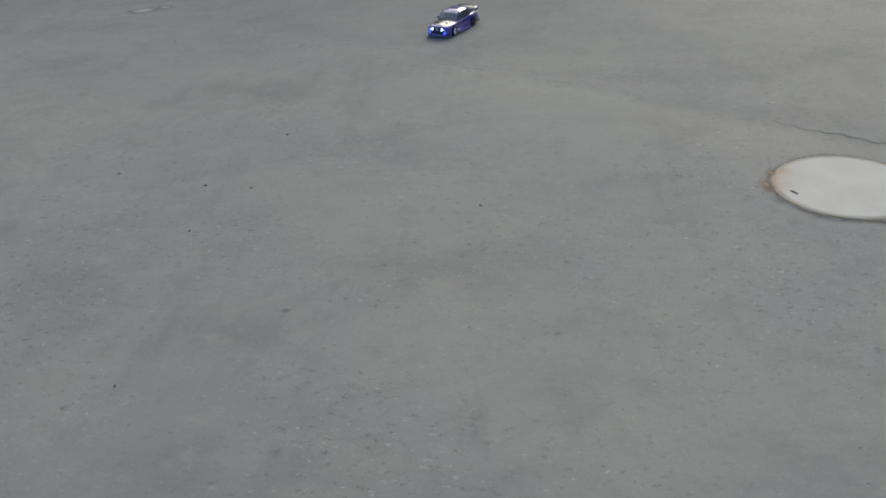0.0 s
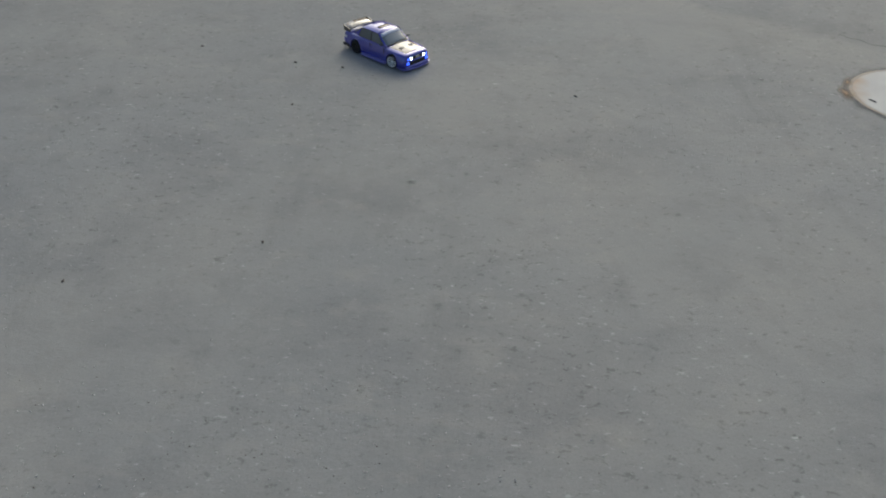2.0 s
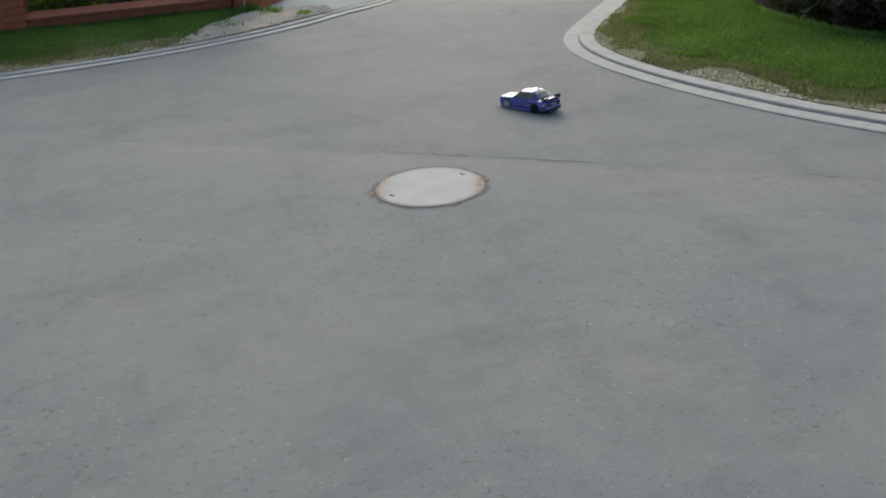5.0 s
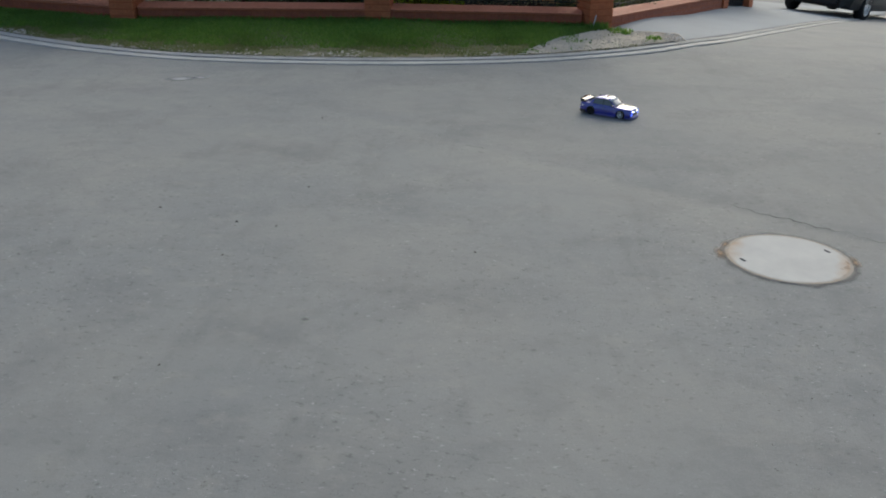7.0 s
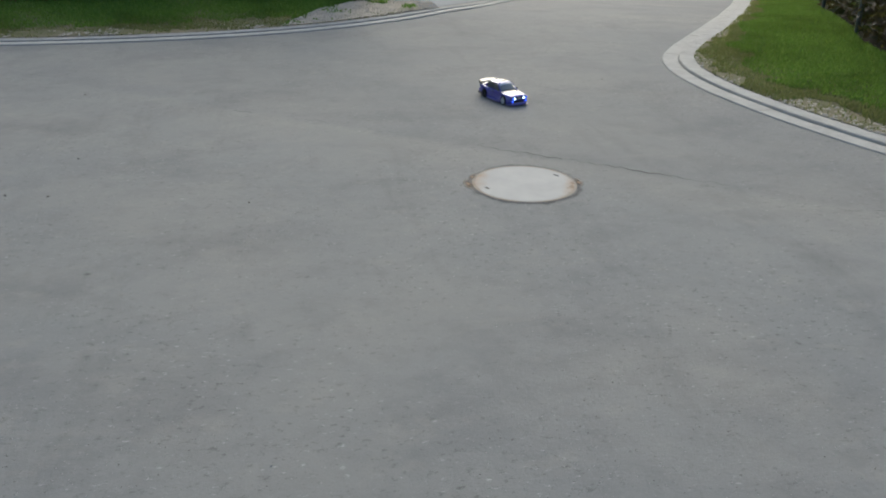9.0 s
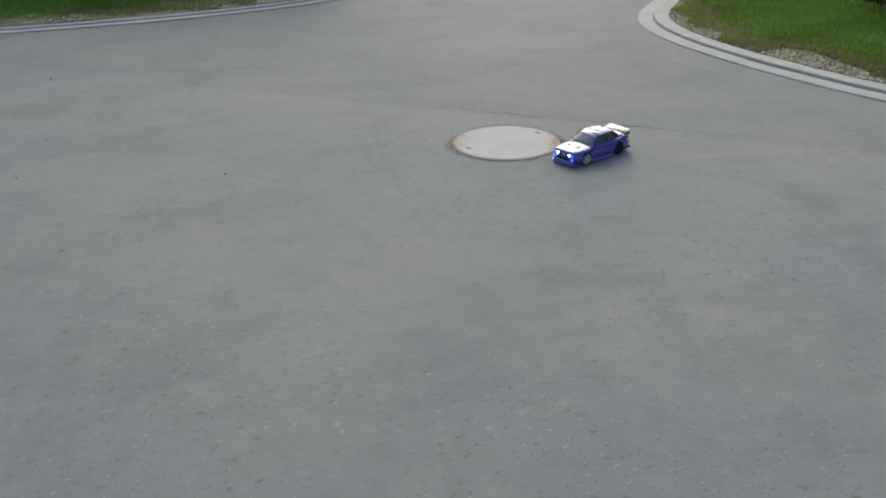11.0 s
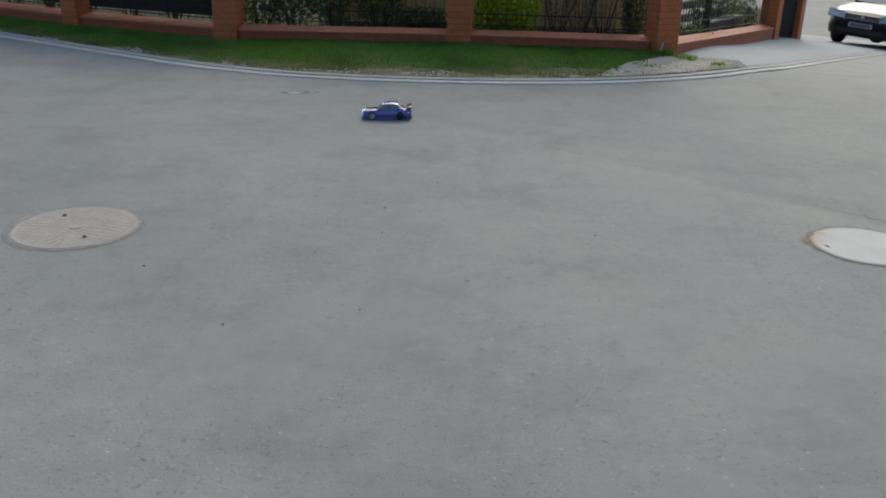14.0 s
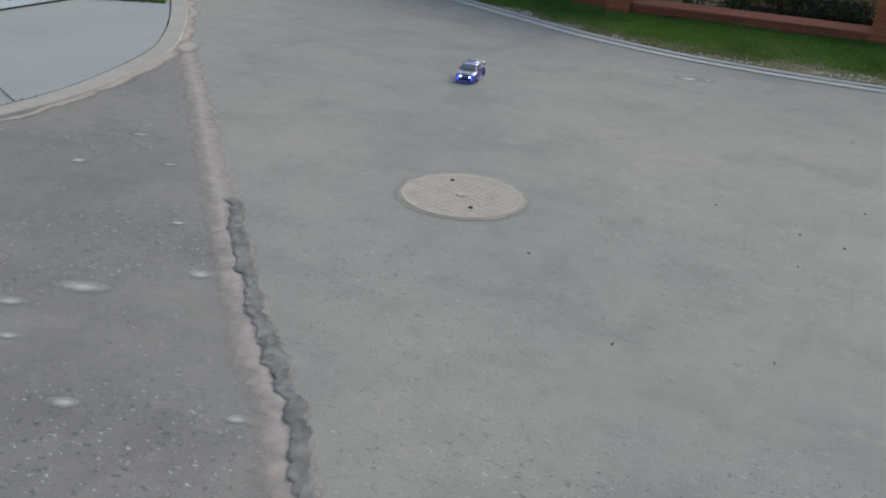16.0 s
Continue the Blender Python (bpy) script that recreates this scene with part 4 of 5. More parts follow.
def on_face(c, u0, u1, v0, v1, lift, thick):
    """A panel on part of a four-cornered face c (u along the first edge, v along the second)."""
    c = [Vector(p) for p in c]

    def at(u, v):
        return c[0].lerp(c[1], u).lerp(c[3].lerp(c[2], u), v)

    nrm = (c[1] - c[0]).cross(c[3] - c[0]).normalized()
    return plate([at(u0, v0) + nrm * lift, at(u1, v0) + nrm * lift, at(u1, v1) + nrm * lift, at(u0, v1) + nrm * lift], thick, nrm)


def make_wheel(parent, x, y, radius, width, rim_mat, rim_label, q=0.70):
    side = 1 if y > 0 else -1
    w = width / 2
    tyre = part("wheel", lathe([(radius * q, -w), (radius * 0.93, -w), (radius, -w * 0.75), (radius, w * 0.75), (radius * 0.93, w), (radius * q, w), (radius * q, -w)], 30, "y"),
                RUBBER, parent, "black rubber tyre", True, pose(x, y, radius))
    rim = bmesh.new()
    o = side * w * 0.93
    for k in range(10):
        a = k * math.tau / 10
        tube(rim, (0, o * 0.75, 0), (math.cos(a) * radius * (q - 0.10), o * 0.9, math.sin(a) * radius * (q - 0.10)), radius * 0.055, 5)
    tube(rim, (0, o * 0.3, 0), (0, o * 0.98, 0), radius * 0.14, 10)
    part("rim", rim, rim_mat, tyre, rim_label)
    part("rim_lip", lathe([(radius * (q - 0.14), o * 0.55 * -side * side), (radius * (q - 0.08), o * -1.0), (radius * (q + 0.015), o * -1.03), (radius * (q + 0.015), o * -0.2), (radius * (q - 0.14), o * -0.2)], 30, "y"), rim_mat, tyre, "", True)
    part("rim_dish", lathe([(0.0, o * -0.15), (radius * (q - 0.10), o * -0.25), (radius * (q - 0.01), o * -0.5)], 24, "y"), BLACK_PLASTIC, tyre)
    return tyre


CABIN_PROFILE = ((0.090, 0.0875), (0.056, 0.1150), (0.026, 0.1375), (0.010, 0.1440), (-0.020, 0.1468), (-0.060, 0.1472), (-0.092, 0.1448), (-0.108, 0.1395), (-0.136, 0.1180), (-0.168, 0.0955))
BELT = 0.0870


def cabin_half(x):
    """Half width of the cabin at the belt line."""
    return 0.0805 - 0.006 * max(0.0, (-x - 0.06) / 0.11) ** 2 - 0.004 * max(0.0, (x - 0.03) / 0.06) ** 2


def cabin_point(u, v):
    """A point of the cabin's shell: u runs along its profile from the screen's foot, v from -1 to 1 across it."""
    k = min(int(u), len(CABIN_PROFILE) - 2)
    f = u - k
    (x0, z0), (x1, z1) = CABIN_PROFILE[k], CABIN_PROFILE[k + 1]
    x, z = x0 + (x1 - x0) * f, z0 + (z1 - z0) * f
    half = cabin_half(x) - max(0.0, z - 0.010 - BELT) * 0.27
    return Vector((x - 0.006 * v * v * (1 if u < 3 else -0.6 if u > 6 else 0), v * half, z - 0.0105 * abs(v) ** 3.2 * min(1.0, (z - BELT) / 0.02)))


def shell_patch(u0, u1, v0, v1, lift, rows=7, cols=9):
    """A curved sheet with some thickness, laid on the cabin's shell."""
    bm = bmesh.new()
    grids = []
    for h in (lift, lift - 0.0015):
        grid = []
        for i in range(rows):
            for j in range(cols):
                u, v = u0 + (u1 - u0) * i / (rows - 1), v0 + (v1 - v0) * j / (cols - 1)
                p = cabin_point(u, v)
                n = (cabin_point(u, v + 0.01) - cabin_point(u, v - 0.01)).cross(cabin_point(min(u + 0.01, 9), v) - cabin_point(max(u - 0.01, 0), v)).normalized()
                grid.append(bm.verts.new(p + (n if n.z > 0 else -n) * h))
        grids.append(grid)
    for g in grids:
        for i in range(rows - 1):
            for j in range(cols - 1):
                k = i * cols + j
                bm.faces.new((g[k], g[k + 1], g[k + cols + 1], g[k + cols]))
    rim = [j for j in range(cols)] + [i * cols + cols - 1 for i in range(1, rows)] + [(rows - 1) * cols + j for j in range(cols - 2, -1, -1)] + [i * cols for i in range(rows - 2, 0, -1)]
    for p, q in zip(rim, rim[1:] + rim[:1]):
        bm.faces.new((grids[0][p], grids[0][q], grids[1][q], grids[1][p]))
    return bm


def side_glass(corners, side, lift):
    """A flat pane on the leaning flank of the cabin, from (x, z) corners."""
    return plate([(x, side * (cabin_half(x) - max(0.0, z - BELT) * 0.27 + lift), z) for x, z in corners], 0.0012, (0, side, 0.26))


def crisp(ob, angle=34):
    ob.data.shade_smooth()
    ob.data.set_sharp_from_angle(angle=radians(angle))
    return ob


def rc_section(x, w, zt, zb):
    """Half outline: crowned top, rounded shoulder, crease above the flank, tucked sill."""
    crease = 0.58 * zt + 0.42 * zb
    return [(0, zt + 0.0035), (0.35 * w, zt + 0.0032), (0.62 * w, zt + 0.0022), (0.82 * w, zt), (0.90 * w, zt - 0.0035), (0.935 * w, zt - 0.009), (0.955 * w, zt - 0.018),
            (0.985 * w, crease + 0.002), (w, crease - 0.003), (w, zb + 0.016), (0.985 * w, zb + 0.006), (0.95 * w, zb), (0, zb)]


HULL = ((-0.2265, 0.070, 0.074, 0.036), (-0.2245, 0.079, 0.083, 0.026), (-0.218, 0.0835, 0.0885, 0.020), (-0.205, 0.0865, 0.0905, 0.017), (-0.182, 0.0895, 0.0915, 0.016), (-0.165, 0.0925, 0.0915, 0.015),
        (-0.1285, 0.0940, 0.0910, 0.015), (-0.092, 0.0925, 0.0900, 0.014), (-0.080, 0.0885, 0.0895, 0.014), (-0.05, 0.0865, 0.0885, 0.014), (0.02, 0.0862, 0.0870, 0.014), (0.080, 0.0875, 0.0855, 0.014),
        (0.091, 0.0915, 0.0850, 0.014), (0.1285, 0.0930, 0.0825, 0.014), (0.165, 0.0915, 0.0795, 0.015), (0.182, 0.0880, 0.0775, 0.016), (0.198, 0.0840, 0.0750, 0.018), (0.2065, 0.0800, 0.0720, 0.021),
        (0.2105, 0.0735, 0.0670, 0.027), (0.2120, 0.0660, 0.0615, 0.034))


def hull_top(x, y):
    """Height of the hull's crown."""
    k = max(j for j in range(len(HULL) - 1) if HULL[j][0] <= x)
    f = (x - HULL[k][0]) / (HULL[k + 1][0] - HULL[k][0])
    w, zt = (HULL[k][i] + (HULL[k + 1][i] - HULL[k][i]) * f for i in (1, 2))
    a = abs(y) / w
    return zt + (0.0035 - 0.0013 * (a / 0.62) ** 2 if a < 0.62 else 0.0022 * (1 - (a - 0.62) / 0.2))


def hull_sheet(xs, half, lift, bulge=0.0, cols=11):
    """A panel that follows the hull's crown; half gives its half width at each x."""
    pts = []
    for x, hw in zip(xs, half):
        for j in range(cols):
            v = -1 + 2 * j / (cols - 1)
            edge = -0.0022 if abs(v) > 0.99 else 0.0
            pts.append((x, v * hw, hull_top(x, v * hw) + lift + edge + bulge * max(0.0, 1 - (abs(v) / 0.55) ** 4)))
    return quads(pts, cols)


def model_car():
    car = thing("model_car", pose(0, 0, 0), "blue radio-controlled model coupe with black bonnet and rear wing", "model car")
    hull = part("body", loft(HULL, rc_section), PAINT_BLUE, car, "glossy blue-violet lacquered shell")
    cut_arches(hull, ((-0.1285, 0.034), (0.1285, 0.034)), 0.0372, 0.034, 0.094)
    crisp(hull)
    n = len(CABIN_PROFILE)
    rows = [cabin_point(0.25 * i, -1 + 2 * j / 16) for i in range(4 * (n - 1) + 1) for j in range(17)]
    # flanks run on down to just under the belt
    sheet = []
    for i in range(4 * (n - 1) + 1):
        r = rows[17 * i:17 * i + 17]
        lo = [Vector((r[k].x, math.copysign(cabin_half(r[k].x), r[k].y), BELT - 0.003)) for k in (0, 16)]
        sheet += [lo[0]] + r + [lo[1]]
    crisp(part("cabin", quads(sheet, 19), PAINT_BLUE, car), 40)
    part("windscreen", shell_patch(0.22, 2.05, -0.88, 0.88, 0.0009), GLASS_GREY, car, "pale reflecting windscreen", True)
    part("windscreen_strip", shell_patch(1.52, 2.02, -0.86, 0.86, 0.0016, 3), STRIP_WHITE, car, "white sun strip", True)
    part("cowl", shell_patch(0.06, 0.22, -0.92, 0.92, 0.0010, 2), BLACK_PLASTIC, car, "black scuttle below the windscreen", True)
    part("rear_window", shell_patch(7.1, 8.72, -0.84, 0.84, 0.0009), GLASS_GREY, car, "", True)
    part("rear_window_strip", shell_patch(7.25, 7.62, -0.76, 0.76, 0.0016, 3), STRIP_YELLOW, car, "yellow window strip", True)
    for u0, u1, v0, v1 in ((7.02, 7.1, -0.88, 0.88), (8.72, 8.82, -0.88, 0.88)):
        part("window_seal", shell_patch(u0, u1, v0, v1, 0.0011, 2), BLACK_PLASTIC, car)
    part("sunroof", shell_patch(3.55, 4.25, -0.52, 0.52, 0.0012, 3), CARBON, car, "black sunroof panel", True)
    part("roof_fin", plate([(-0.096, -0.001, 0.1440), (-0.080, -0.001, 0.1450), (-0.094, -0.001, 0.1580)], 0.002), BLACK_PLASTIC, car)
    for s in (-1, 1):
        part("window_frame", side_glass([(0.064, 0.0895), (-0.116, 0.0915), (-0.104, 0.1300), (-0.090, 0.1365), (0.016, 0.1345)], s, 0.0002), BLACK_PLASTIC, car, "black window surround")
        for corners in ([(0.059, 0.0915), (-0.021, 0.0920), (-0.023, 0.1335), (0.014, 0.1325)], [(-0.030, 0.0920), (-0.111, 0.0935), (-0.101, 0.1285), (-0.089, 0.1345), (-0.031, 0.1338)]):
            part("side_window", side_glass(corners, s, 0.0012), GLASS_DARK, car, "smoked side window")
    xs = [0.093 + 0.0105 * i for i in range(10)]
    part("bonnet", hull_sheet(xs, [0.0735 - 0.0115 * (i / 9) ** 2 for i in range(10)], 0.0009, 0.0022), CARBON, car, "black carbon bonnet", True)
    for s in (-1, 1):
        part("bonnet_vent", boxed(0.128, 0.146, s * 0.030 - 0.012, s * 0.030 + 0.012, 0.0868, 0.0885, bevel=0.0006), BLACK_PLASTIC, car)
    part("bonnet_decal", lathe([(0.0, 0.0008), (0.0085, 0.0006), (0.009, 0.0)], 18), STRIP_WHITE, car, "round white decal", at=pose(0.178, -0.046, 0.0802, 0, 8, 0))
    part("boot_lid", hull_sheet([-0.214 + 0.009 * i for i in range(5)], [0.068] * 5, 0.0008), PAINT_BLUE, car, "", True)
    # front
    part("grille", boxed(0.2085, 0.2135, -0.059, 0.059, 0.051, 0.0655, bevel=0.0015), BLACK_PLASTIC, car)
    for s in (-1, 1):
        part("grille_kidney", boxed(0.2125, 0.2148, s * 0.0065 - 0.0052, s * 0.0065 + 0.0052, 0.0520, 0.0665, bevel=0.0015), CHROME, car, "chrome kidney frame")
    part("bumper_front", boxed(0.2000, 0.2170, -0.0790, 0.0790, 0.0430, 0.0500, bevel=0.003), PAINT_BLUE, car)
    part("lower_grille", boxed(0.2085, 0.2150, -0.052, 0.052, 0.026, 0.042, bevel=0.001), BLACK_PLASTIC, car)
    for s in (-1, 1):
        part("headlight", lathe([(0.0, 0.004), (0.0058, 0.0035), (0.0068, 0.0)], 14), LAMP_WHITE, car, "lit white headlight", at=pose(0.2125, s * 0.041, 0.0585, 0, 90, 0))
        part("outer_headlight", lathe([(0.0, 0.003), (0.0055, 0.0025), (0.0065, 0.0)], 14), LAMP_BLUE, car, "lit blue outer lamp", at=pose(0.2115, s * 0.0575, 0.0580, 0, 90, 0))
        part("fog_light", boxed(0.2085, 0.2155, s * 0.061 - 0.008, s * 0.061 + 0.008, 0.033, 0.0405, bevel=0.001), LAMP_BLUE, car, "lit blue fog lamp")
        part("indicator", boxed(0.2060, 0.2178, s * 0.066 - 0.007, s * 0.066 + 0.007, 0.0450, 0.0485, bevel=0.0008), STRIP_WHITE, car, "clear indicator lens")
        part("mirror", boxed(0.050, 0.064, s * 0.0885 - 0.009, s * 0.0885 + 0.009, 0.0915, 0.1015, bevel=0.0035), CARBON, car, "black door mirror")
        part("side_skirt", plate([(-0.086, s * 0.084, 0.009), (0.089, s * 0.084, 0.009), (0.086, s * 0.1005, 0.0095), (-0.080, s * 0.1005, 0.0095)], 0.0085, (0, 0, 1)), PAINT_LILAC, car, "pale lilac side skirt")
        for x in (-0.0290, 0.0690):
            part("door_line", boxed(x - 0.0006, x + 0.0006, s * 0.0858 - 0.0012, s * 0.0858 + 0.0012, 0.026, 0.084), BLACK_PLASTIC, car)
        part("door_handle", boxed(-0.025, -0.012, s * 0.0835 - 0.0022, s * 0.0835 + 0.0022, 0.0715, 0.0745, bevel=0.0008), BLACK_PLASTIC, car)
        part("tail_light", boxed(-0.2288, -0.2225, s * 0.0515 - 0.0205, s * 0.0515 + 0.0205, 0.056, 0.0735, bevel=0.001), TAIL_RED, car, "dark red tail light")
        part("decal", lathe([(0.0, 0.0008), (0.0068, 0.0006), (0.007, 0.0)], 16), STRIP_WHITE, car, "round white decal", at=pose(-0.204, s * 0.0852, 0.066, -90 * s, 0, 0))
        part("bumper_corner", boxed(-0.224, -0.170, s * 0.0885 - 0.0035, s * 0.0885 + 0.0035, 0.016, 0.034, bevel=0.003), BLACK_PLASTIC, car, "black rear bumper flank")
        part("tow_bolt", tube(bmesh.new(), (-0.196, s * 0.0915, 0.025), (-0.196, s * 0.0945, 0.025), 0.0045, 10), CHROME, car)
    part("front_splitter", plate([(0.165, -0.088, 0.0085), (0.165, 0.088, 0.0085), (0.206, 0.091, 0.0085), (0.224, 0.062, 0.0085), (0.229, 0.0, 0.0085), (0.224, -0.062, 0.0085), (0.206, -0.091, 0.0085)], 0.005, (0, 0, 1)), PAINT_LILAC, car, "pale lilac front splitter")
    part("front_lip", boxed(0.204, 0.219, -0.074, 0.074, 0.0140, 0.0265, bevel=0.004), PAINT_LILAC, car, "pale lilac front lip")
    # rear
    part("rear_panel", boxed(-0.2278, -0.2225, -0.030, 0.030, 0.054, 0.075, bevel=0.001), BLACK_PLASTIC, car)
    plate_ob = part("number_plate", boxed(-0.2300, -0.2230, -0.026, 0.026, 0.058, 0.070), PLATE, car, "white plate with dark bars")
    for k in range(4):
        part("plate_bar", boxed(-0.2307, -0.2301, -0.021 + k * 0.011, -0.014 + k * 0.011, 0.061, 0.067), BLACK_PLASTIC, plate_ob)
    part("bumper_rear", boxed(-0.2330, -0.2180, -0.0800, 0.0800, 0.0380, 0.0500, bevel=0.004), PAINT_LILAC, car, "pale violet rear bumper bar")
    part("rear_diffuser", boxed(-0.2295, -0.205, -0.066, 0.066, 0.012, 0.030, bevel=0.003), BLACK_PLASTIC, car)
    part("exhaust_tip", tube(bmesh.new(), (-0.205, 0.045, 0.022), (-0.240, 0.045, 0.022), 0.0065, 12), CHROME, car, "chrome exhaust tip")
    profile = ((-0.178, 0.1075), (-0.182, 0.1110), (-0.204, 0.1150), (-0.228, 0.1235), (-0.2285, 0.1195), (-0.204, 0.1105), (-0.178, 0.1075))
    wing = part("rear_wing", quads([(x, y * 0.077, z - (0.0 if abs(y) < 0.6 else 0.0025 if abs(y) < 0.9 else 0.0075)) for x, z in profile for y in (-1, -0.85, -0.6, -0.3, 0.3, 0.6, 0.85, 1)], 8), CARBON, car, "black carbon rear wing", True)
    for s in (-1, 1):
        part("end_plate", plate([(-0.176, s * 0.077, 0.0920), (-0.222, s * 0.077, 0.0900), (-0.231, s * 0.077, 0.1190), (-0.204, s * 0.077, 0.1130), (-0.180, s * 0.077, 0.1060)], 0.0026, (0, s, 0)), CARBON, wing)
        part("wing_stay", boxed(-0.212, -0.204, s * 0.042 - 0.0015, s * 0.042 + 0.0015, 0.090, 0.112), CARBON, wing)
    wheels = []
    for x, rm, lb in ((0.1285, RIM_PALE, "polished deep-dish rim"), (-0.1285, RIM_DARK, "dark spoked rim")):
        for s in (1, -1):
            wheels.append(make_wheel(car, x, s * 0.0815, 0.0325, 0.026, rm, lb, 0.80))
    part("chassis", boxed(-0.19, 0.19, -0.05, 0.05, 0.012, 0.03), BLACK_PLASTIC, car)
    # true size of a tenth-scale shell
    k = 0.945
    for ob in car.children_recursive:
        ob.matrix_basis.translation *= k
        ob.data.transform(Matrix.Scale(k, 4))
    return car, wheels


def parked_section(x, w, zt, zb):
    return [(0, zt + 0.03), (0.6 * w, zt + 0.02), (0.86 * w, zt - 0.01), (0.95 * w, zt - 0.08), (0.985 * w, zt - 0.22), (w, zt - 0.34), (0.99 * w, zb + 0.16), (0.95 * w, zb + 0.02), (0.85 * w, zb), (0, zb)]


def parked_car(m):
    car = thing("parked_car", m, "black parked family car with clear headlamps", "car")
    st = [(-2.25, 0.72, 0.80, 0.40), (-2.18, 0.80, 0.95, 0.28), (-1.8, 0.86, 1.02, 0.22), (-1.3, 0.88, 1.0, 0.20), (0, 0.88, 0.97, 0.19), (0.9, 0.88, 0.95, 0.19), (1.35, 0.87, 0.90, 0.20),
          (1.8, 0.84, 0.83, 0.20), (2.12, 0.78, 0.74, 0.22), (2.26, 0.68, 0.66, 0.28), (2.31, 0.58, 0.56, 0.36)]
    hull = part("body", loft(st, parked_section), CAR_BLACK, car, "glossy black bodywork")
    cut_arches(hull, ((-1.35, 0.32), (1.35, 0.32)), 0.36, 0.30, 0.88)
    low = [(1.0, -0.80, 0.94), (1.0, 0.80, 0.94), (-2.1, 0.78, 0.99), (-2.1, -0.78, 0.99)]
    top = [(0.25, -0.60, 1.46), (0.25, 0.60, 1.46), (-1.65, 0.58, 1.47), (-1.65, -0.58, 1.47)]
    bm = bmesh.new()
    lv, tv = [bm.verts.new(p) for p in low], [bm.verts.new(p) for p in top]
    bm.faces.new(lv[::-1])
    bm.faces.new(tv)
    for k in range(4):
        bm.faces.new((lv[k], lv[(k + 1) % 4], tv[(k + 1) % 4], tv[k]))
    bmesh.ops.bevel(bm, geom=[e for e in bm.edges if not all(v in lv for v in e.verts)], offset=0.06, segments=3, affect="EDGES")
    part("cabin", bm, CAR_BLACK, car, "", True)
    front, right, left = (low[0], low[1], top[1], top[0]), (low[3], low[0], top[0], top[3]), (low[1], low[2], top[2], top[1])
    part("windscreen", on_face(front, 0.06, 0.94, 0.06, 0.92, 0.003, 0.006), GLASS_GREY, car, "sky-reflecting windscreen")
    for face in (right, left):
        for u0, u1 in ((0.10, 0.36), (0.39, 0.62), (0.65, 0.88)):
            part("side_window", on_face(face, u0, u1, 0.10, 0.88, 0.003, 0.006), GLASS_DARK, car)
    for s in (-1, 1):
        part("headlamp", plate([(2.33, s * 0.36, 0.56), (2.19, s * 0.80, 0.59), (2.06, s * 0.83, 0.74), (2.25, s * 0.40, 0.70)], 0.06, (0.85, s * 0.2, 0.45)), HEADLAMP, car, "clear glass headlamp")
        part("fog_lamp", lathe([(0, 0.02), (0.05, 0.015), (0.06, 0)], 14), HEADLAMP, car, at=pose(2.27, s * 0.55, 0.36, 0, 90, 0))
        part("mirror", boxed(0.72, 0.86, s * 0.96 - 0.09, s * 0.96 + 0.09, 0.96, 1.08, bevel=0.03), CAR_BLACK, car)
    part("grille", boxed(2.24, 2.32, -0.40, 0.40, 0.56, 0.68, bevel=0.01), BLACK_PLASTIC, car)
    part("grille_trim", boxed(2.25, 2.335, -0.42, 0.42, 0.68, 0.70, bevel=0.005), CHROME, car)
    for h in (0.585, 0.615, 0.645):
        part("grille_bar", boxed(2.25, 2.333, -0.385, 0.385, h - 0.006, h + 0.006, bevel=0.003), CHROME, car)
    part("badge", lathe([(0, 0.02), (0.05, 0.018), (0.06, 0)], 18), CHROME, car, at=pose(2.32, 0, 0.64, 0, 90, 0))
    part("air_intake", boxed(2.22, 2.335, -0.52, 0.52, 0.28, 0.40, bevel=0.01), BLACK_PLASTIC, car)
    pl = part("number_plate", boxed(2.31, 2.345, -0.26, 0.26, 0.42, 0.52, bevel=0.003), PLATE_GREY, car, "pale plate with grey bars")
    for k in range(7):
        part("plate_bar", boxed(2.346, 2.349, -0.20 + k * 0.062, -0.16 + k * 0.062, 0.44, 0.50), RIM_DARK, pl)
    for x in (1.35, -1.35):
        for s in (1, -1):
            make_wheel(car, x, s * 0.77, 0.32, 0.20, RIM_PALE, "silver alloy rim")
    return car


def parked_pose():
    # left front wheel on the street at (8.2, 19.6), the right ones up on the drive
    h = radians(-128.0)
    ux, uy = math.cos(h), math.sin(h)
    lx, ly = -uy, ux
    x, y = 8.2 - ux * 1.35 - lx * 0.77, 19.6 - uy * 1.35 - ly * 0.77
    front, rear = fall(x + ux * 1.35, y + uy * 1.35), fall(x - ux * 1.35, y - uy * 1.35)
    return pose(x, y, (front + rear) / 2 + 0.05, -3.5, -math.degrees(math.atan2(front - rear, 2.7)), math.degrees(h))


parked_car(parked_pose())
rc_car, rc_wheels = model_car()


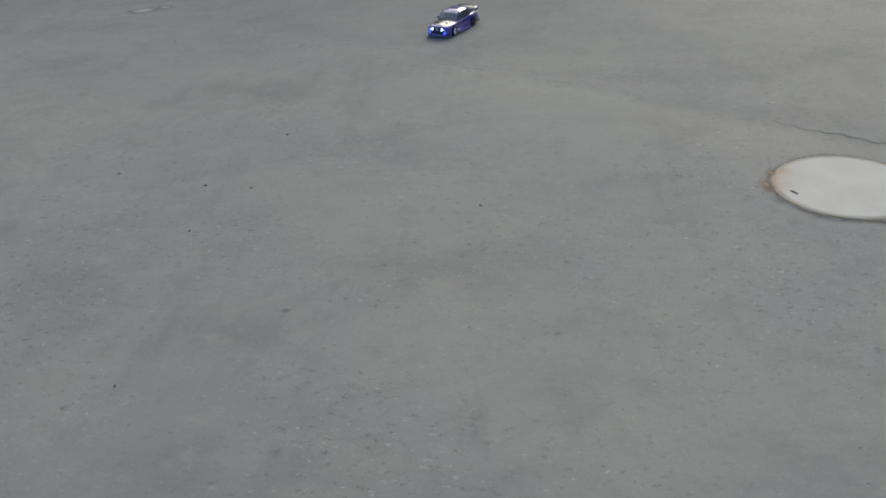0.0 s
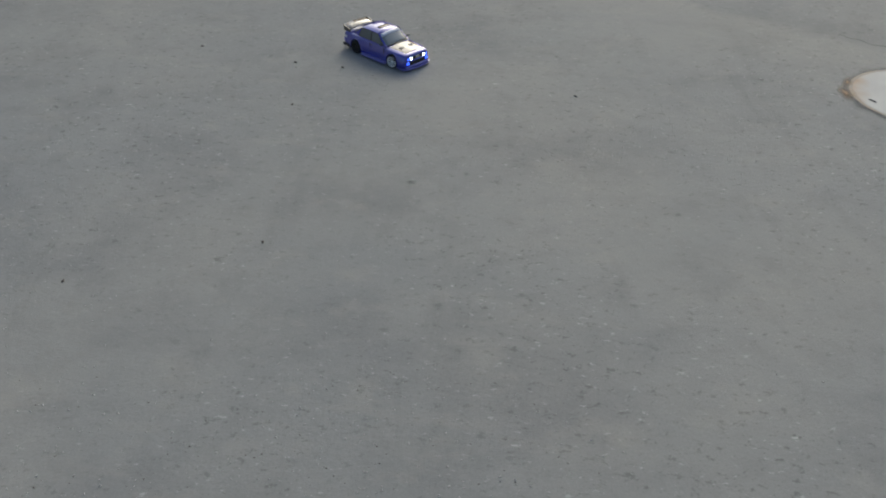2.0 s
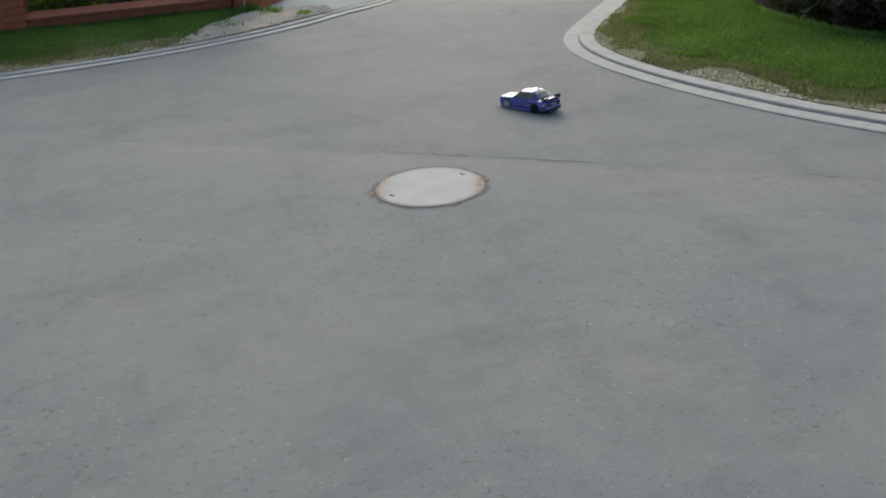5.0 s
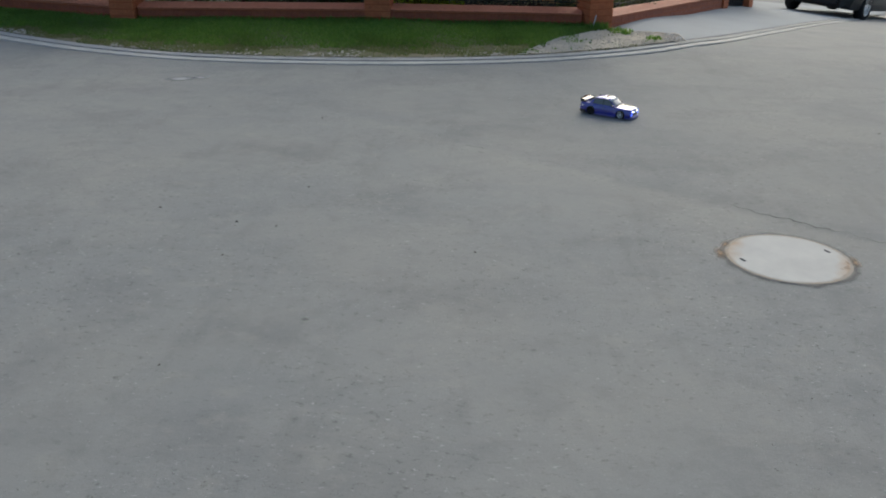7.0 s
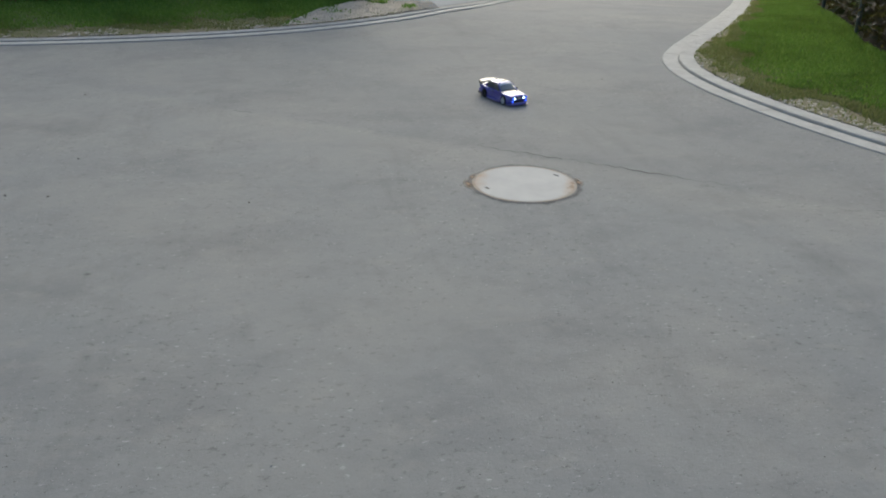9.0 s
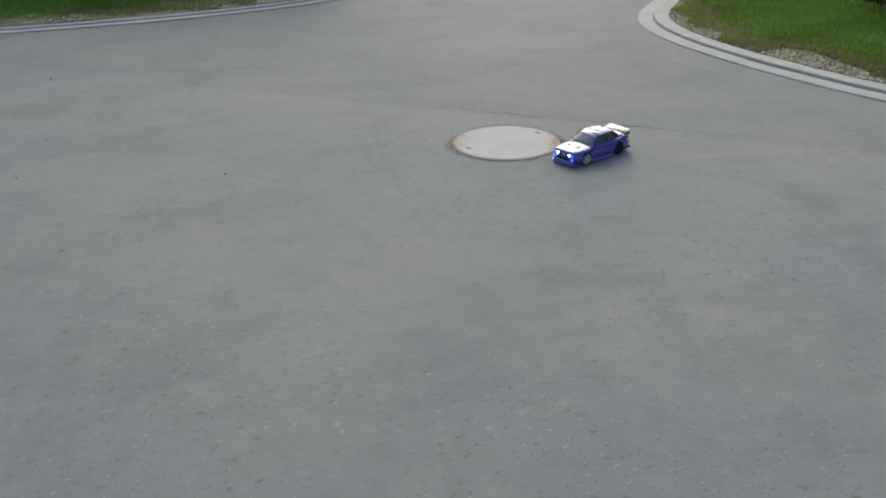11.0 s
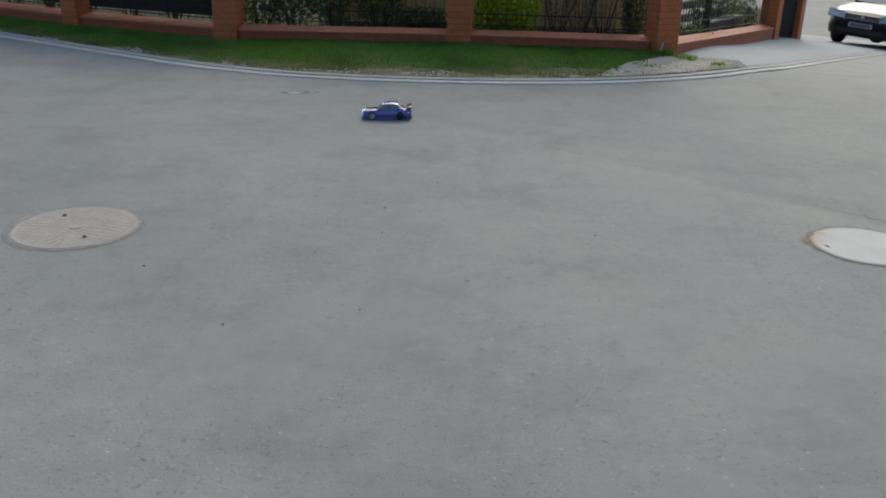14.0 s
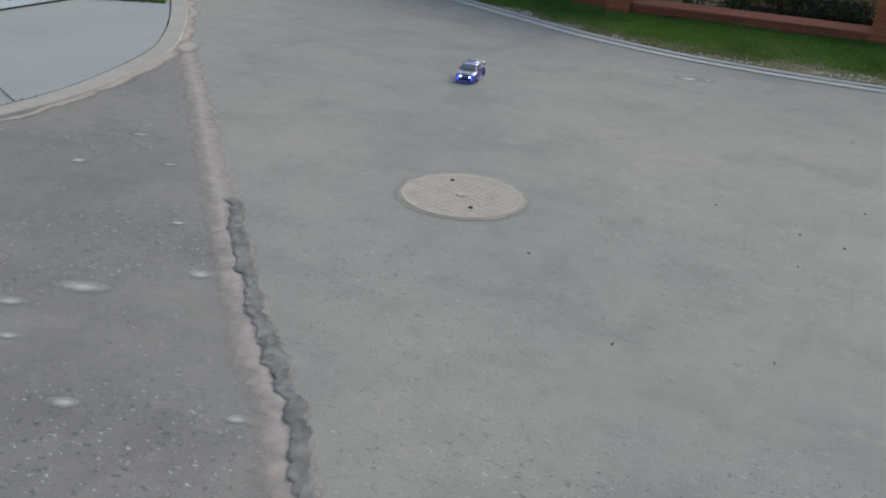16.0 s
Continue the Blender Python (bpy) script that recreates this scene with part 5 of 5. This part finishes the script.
# ---- driveway apron ----
def apron():
    """One smooth slab with a weedy open joint along its kerb."""
    inner = [p - sideways(apron_side, k) * 0.178 for k, p in enumerate(apron_side)]
    line, _ = resample([tuple(p) for p in inner], 90)
    west = [Vector((-22, 9 - 0.2 * i, 0)) for i in range(90)]
    pts = []
    for a, b in zip(line, west):
        for f in (0, 0, 0.02, 0.1, 0.3, 0.6, 1):
            p = a.lerp(b, f)
            pts.append((p.x, p.y, -0.05 if len(pts) % 7 == 0 else 0.0305 + 0.004 * min(1, f * 20)))
    structure("apron_slab", quads(pts, 7), PAVER, "smooth pale blue-grey concrete apron of a driveway", "paving", smooth=False)
    strip_along("apron_joint", [(-7.6, 3.26), (-6.07, 2.65), (-5.72, 2.51)], 0.0045, 0.0045, 0.0385, HOLE, "open joint across the concrete apron", "joint", 0.0, 1.0, 0.001, 71, 0.0, 60, 0.0)
    green = []

    def lawn(u, v):
        return Vector((-7.98 - 6.7 * u - 7.56 * v, 6.02 - 4.6 * u + 6.55 * v, 0.041 + 0.02 * min(1.0, 6 * u, 6 * v)))

    structure("verge_apron", quads([tuple(lawn(i / 8, j / 8)) for i in range(9) for j in range(9)], 9), DIRT, "grass verge behind the concrete apron", "verge", smooth=True)
    for _ in range(70000):
        green.append((lawn(0.6 * rnd.random() ** 1.3, 0.9 * rnd.random() ** 1.2), rnd.uniform(0.6, 1.1)))
    for _ in range(160):
        green.append((Vector((rnd.uniform(-6.1, -5.92), rnd.uniform(2.3, 2.5), 0.03)), 0.7))
    for k in range(20, 140):
        for _ in range(5):
            if noise.noise((k * 0.17, 2.0, 0.5)) > 0.08:
                p = apron_side[k] - sideways(apron_side, k) * rnd.uniform(0.165, 0.180)
                green.append((Vector((p.x, p.y, 0.02)), 0.35))
    blades("grass_apron", green, GRASS, "green grass at the edge of the paved apron", 0.06, 55)


apron()

# ---- what moves ----
CAR_ROWS = [
    (0.0, 0.116, 5.907, -119.0),
    (0.5, -0.465, 5.578, -75.0),
    (1.0, -0.747, 5.060, -84.0),
    (1.5, -0.760, 4.344, -42.0),
    (2.0, -0.510, 3.680, -42.0),
    (2.5, 0.026, 2.998, -12.0),
    (3.0, 0.785, 2.445, 19.0),
    (3.5, 1.680, 2.640, 30.0),
    (4.0, 2.450, 3.060, 50.0),
    (4.5, 2.920, 3.750, 76.0),
    (5.0, 2.880, 4.500, 118.0),
    (5.5, 2.514, 5.020, 154.0),
    (6.0, 1.969, 5.692, 208.0),
    (6.5, 1.379, 5.982, 287.0),
    (7.0, 1.262, 6.012, 330.0),
    (7.5, 1.383, 5.947, 314.0),
    (8.0, 1.559, 5.780, 308.0),
    (8.5, 1.823, 5.501, 304.0),
    (9.0, 2.168, 5.139, 291.0),
    (9.5, 2.520, 4.600, 290.0),
    (10.0, 2.720, 3.950, 276.0),
    (10.5, 2.620, 3.350, 244.0),
    (11.0, 2.200, 3.020, 206.0),
    (11.5, 1.607, 2.968, 169.0),
    (12.0, 0.850, 3.140, 126.0),
    (12.5, 0.114, 3.680, 91.0),
    (13.0, -0.319, 4.406, 82.0),
    (13.5, -0.721, 5.263, 148.0),
    (14.0, -1.331, 5.972, 188.0),
    (14.5, -1.980, 6.206, 192.0),
    (15.0, -2.693, 6.226, 222.0),
    (15.5, -3.352, 5.891, 260.0),
    (16.0, -3.872, 5.438, 284.0),
]


def motions():
    walk(rc_car, [(t, pose(x, y, 0.001, 0, 0, h)) for t, x, y, h in CAR_ROWS])
    for k, w in enumerate(rc_wheels):
        home = w.matrix_basis.translation.copy()
        rows = []
        for i in range(161):
            t = i / 10
            a = max(j for j in range(len(CAR_ROWS) - 1) if CAR_ROWS[j][0] <= t + 1e-6)
            (t0, _, _, h0), (t1, _, _, h1) = CAR_ROWS[a], CAR_ROWS[a + 1]
            steer = max(-28.0, min(28.0, (h1 - h0) / (t1 - t0) * 0.16)) if k < 2 else 0.0
            rows.append((t, pose(*home, 0, 0, steer) @ pose(0, 0, 0, 0, (80 * i) % 360, 0)))
        walk(w, rows)


motions()
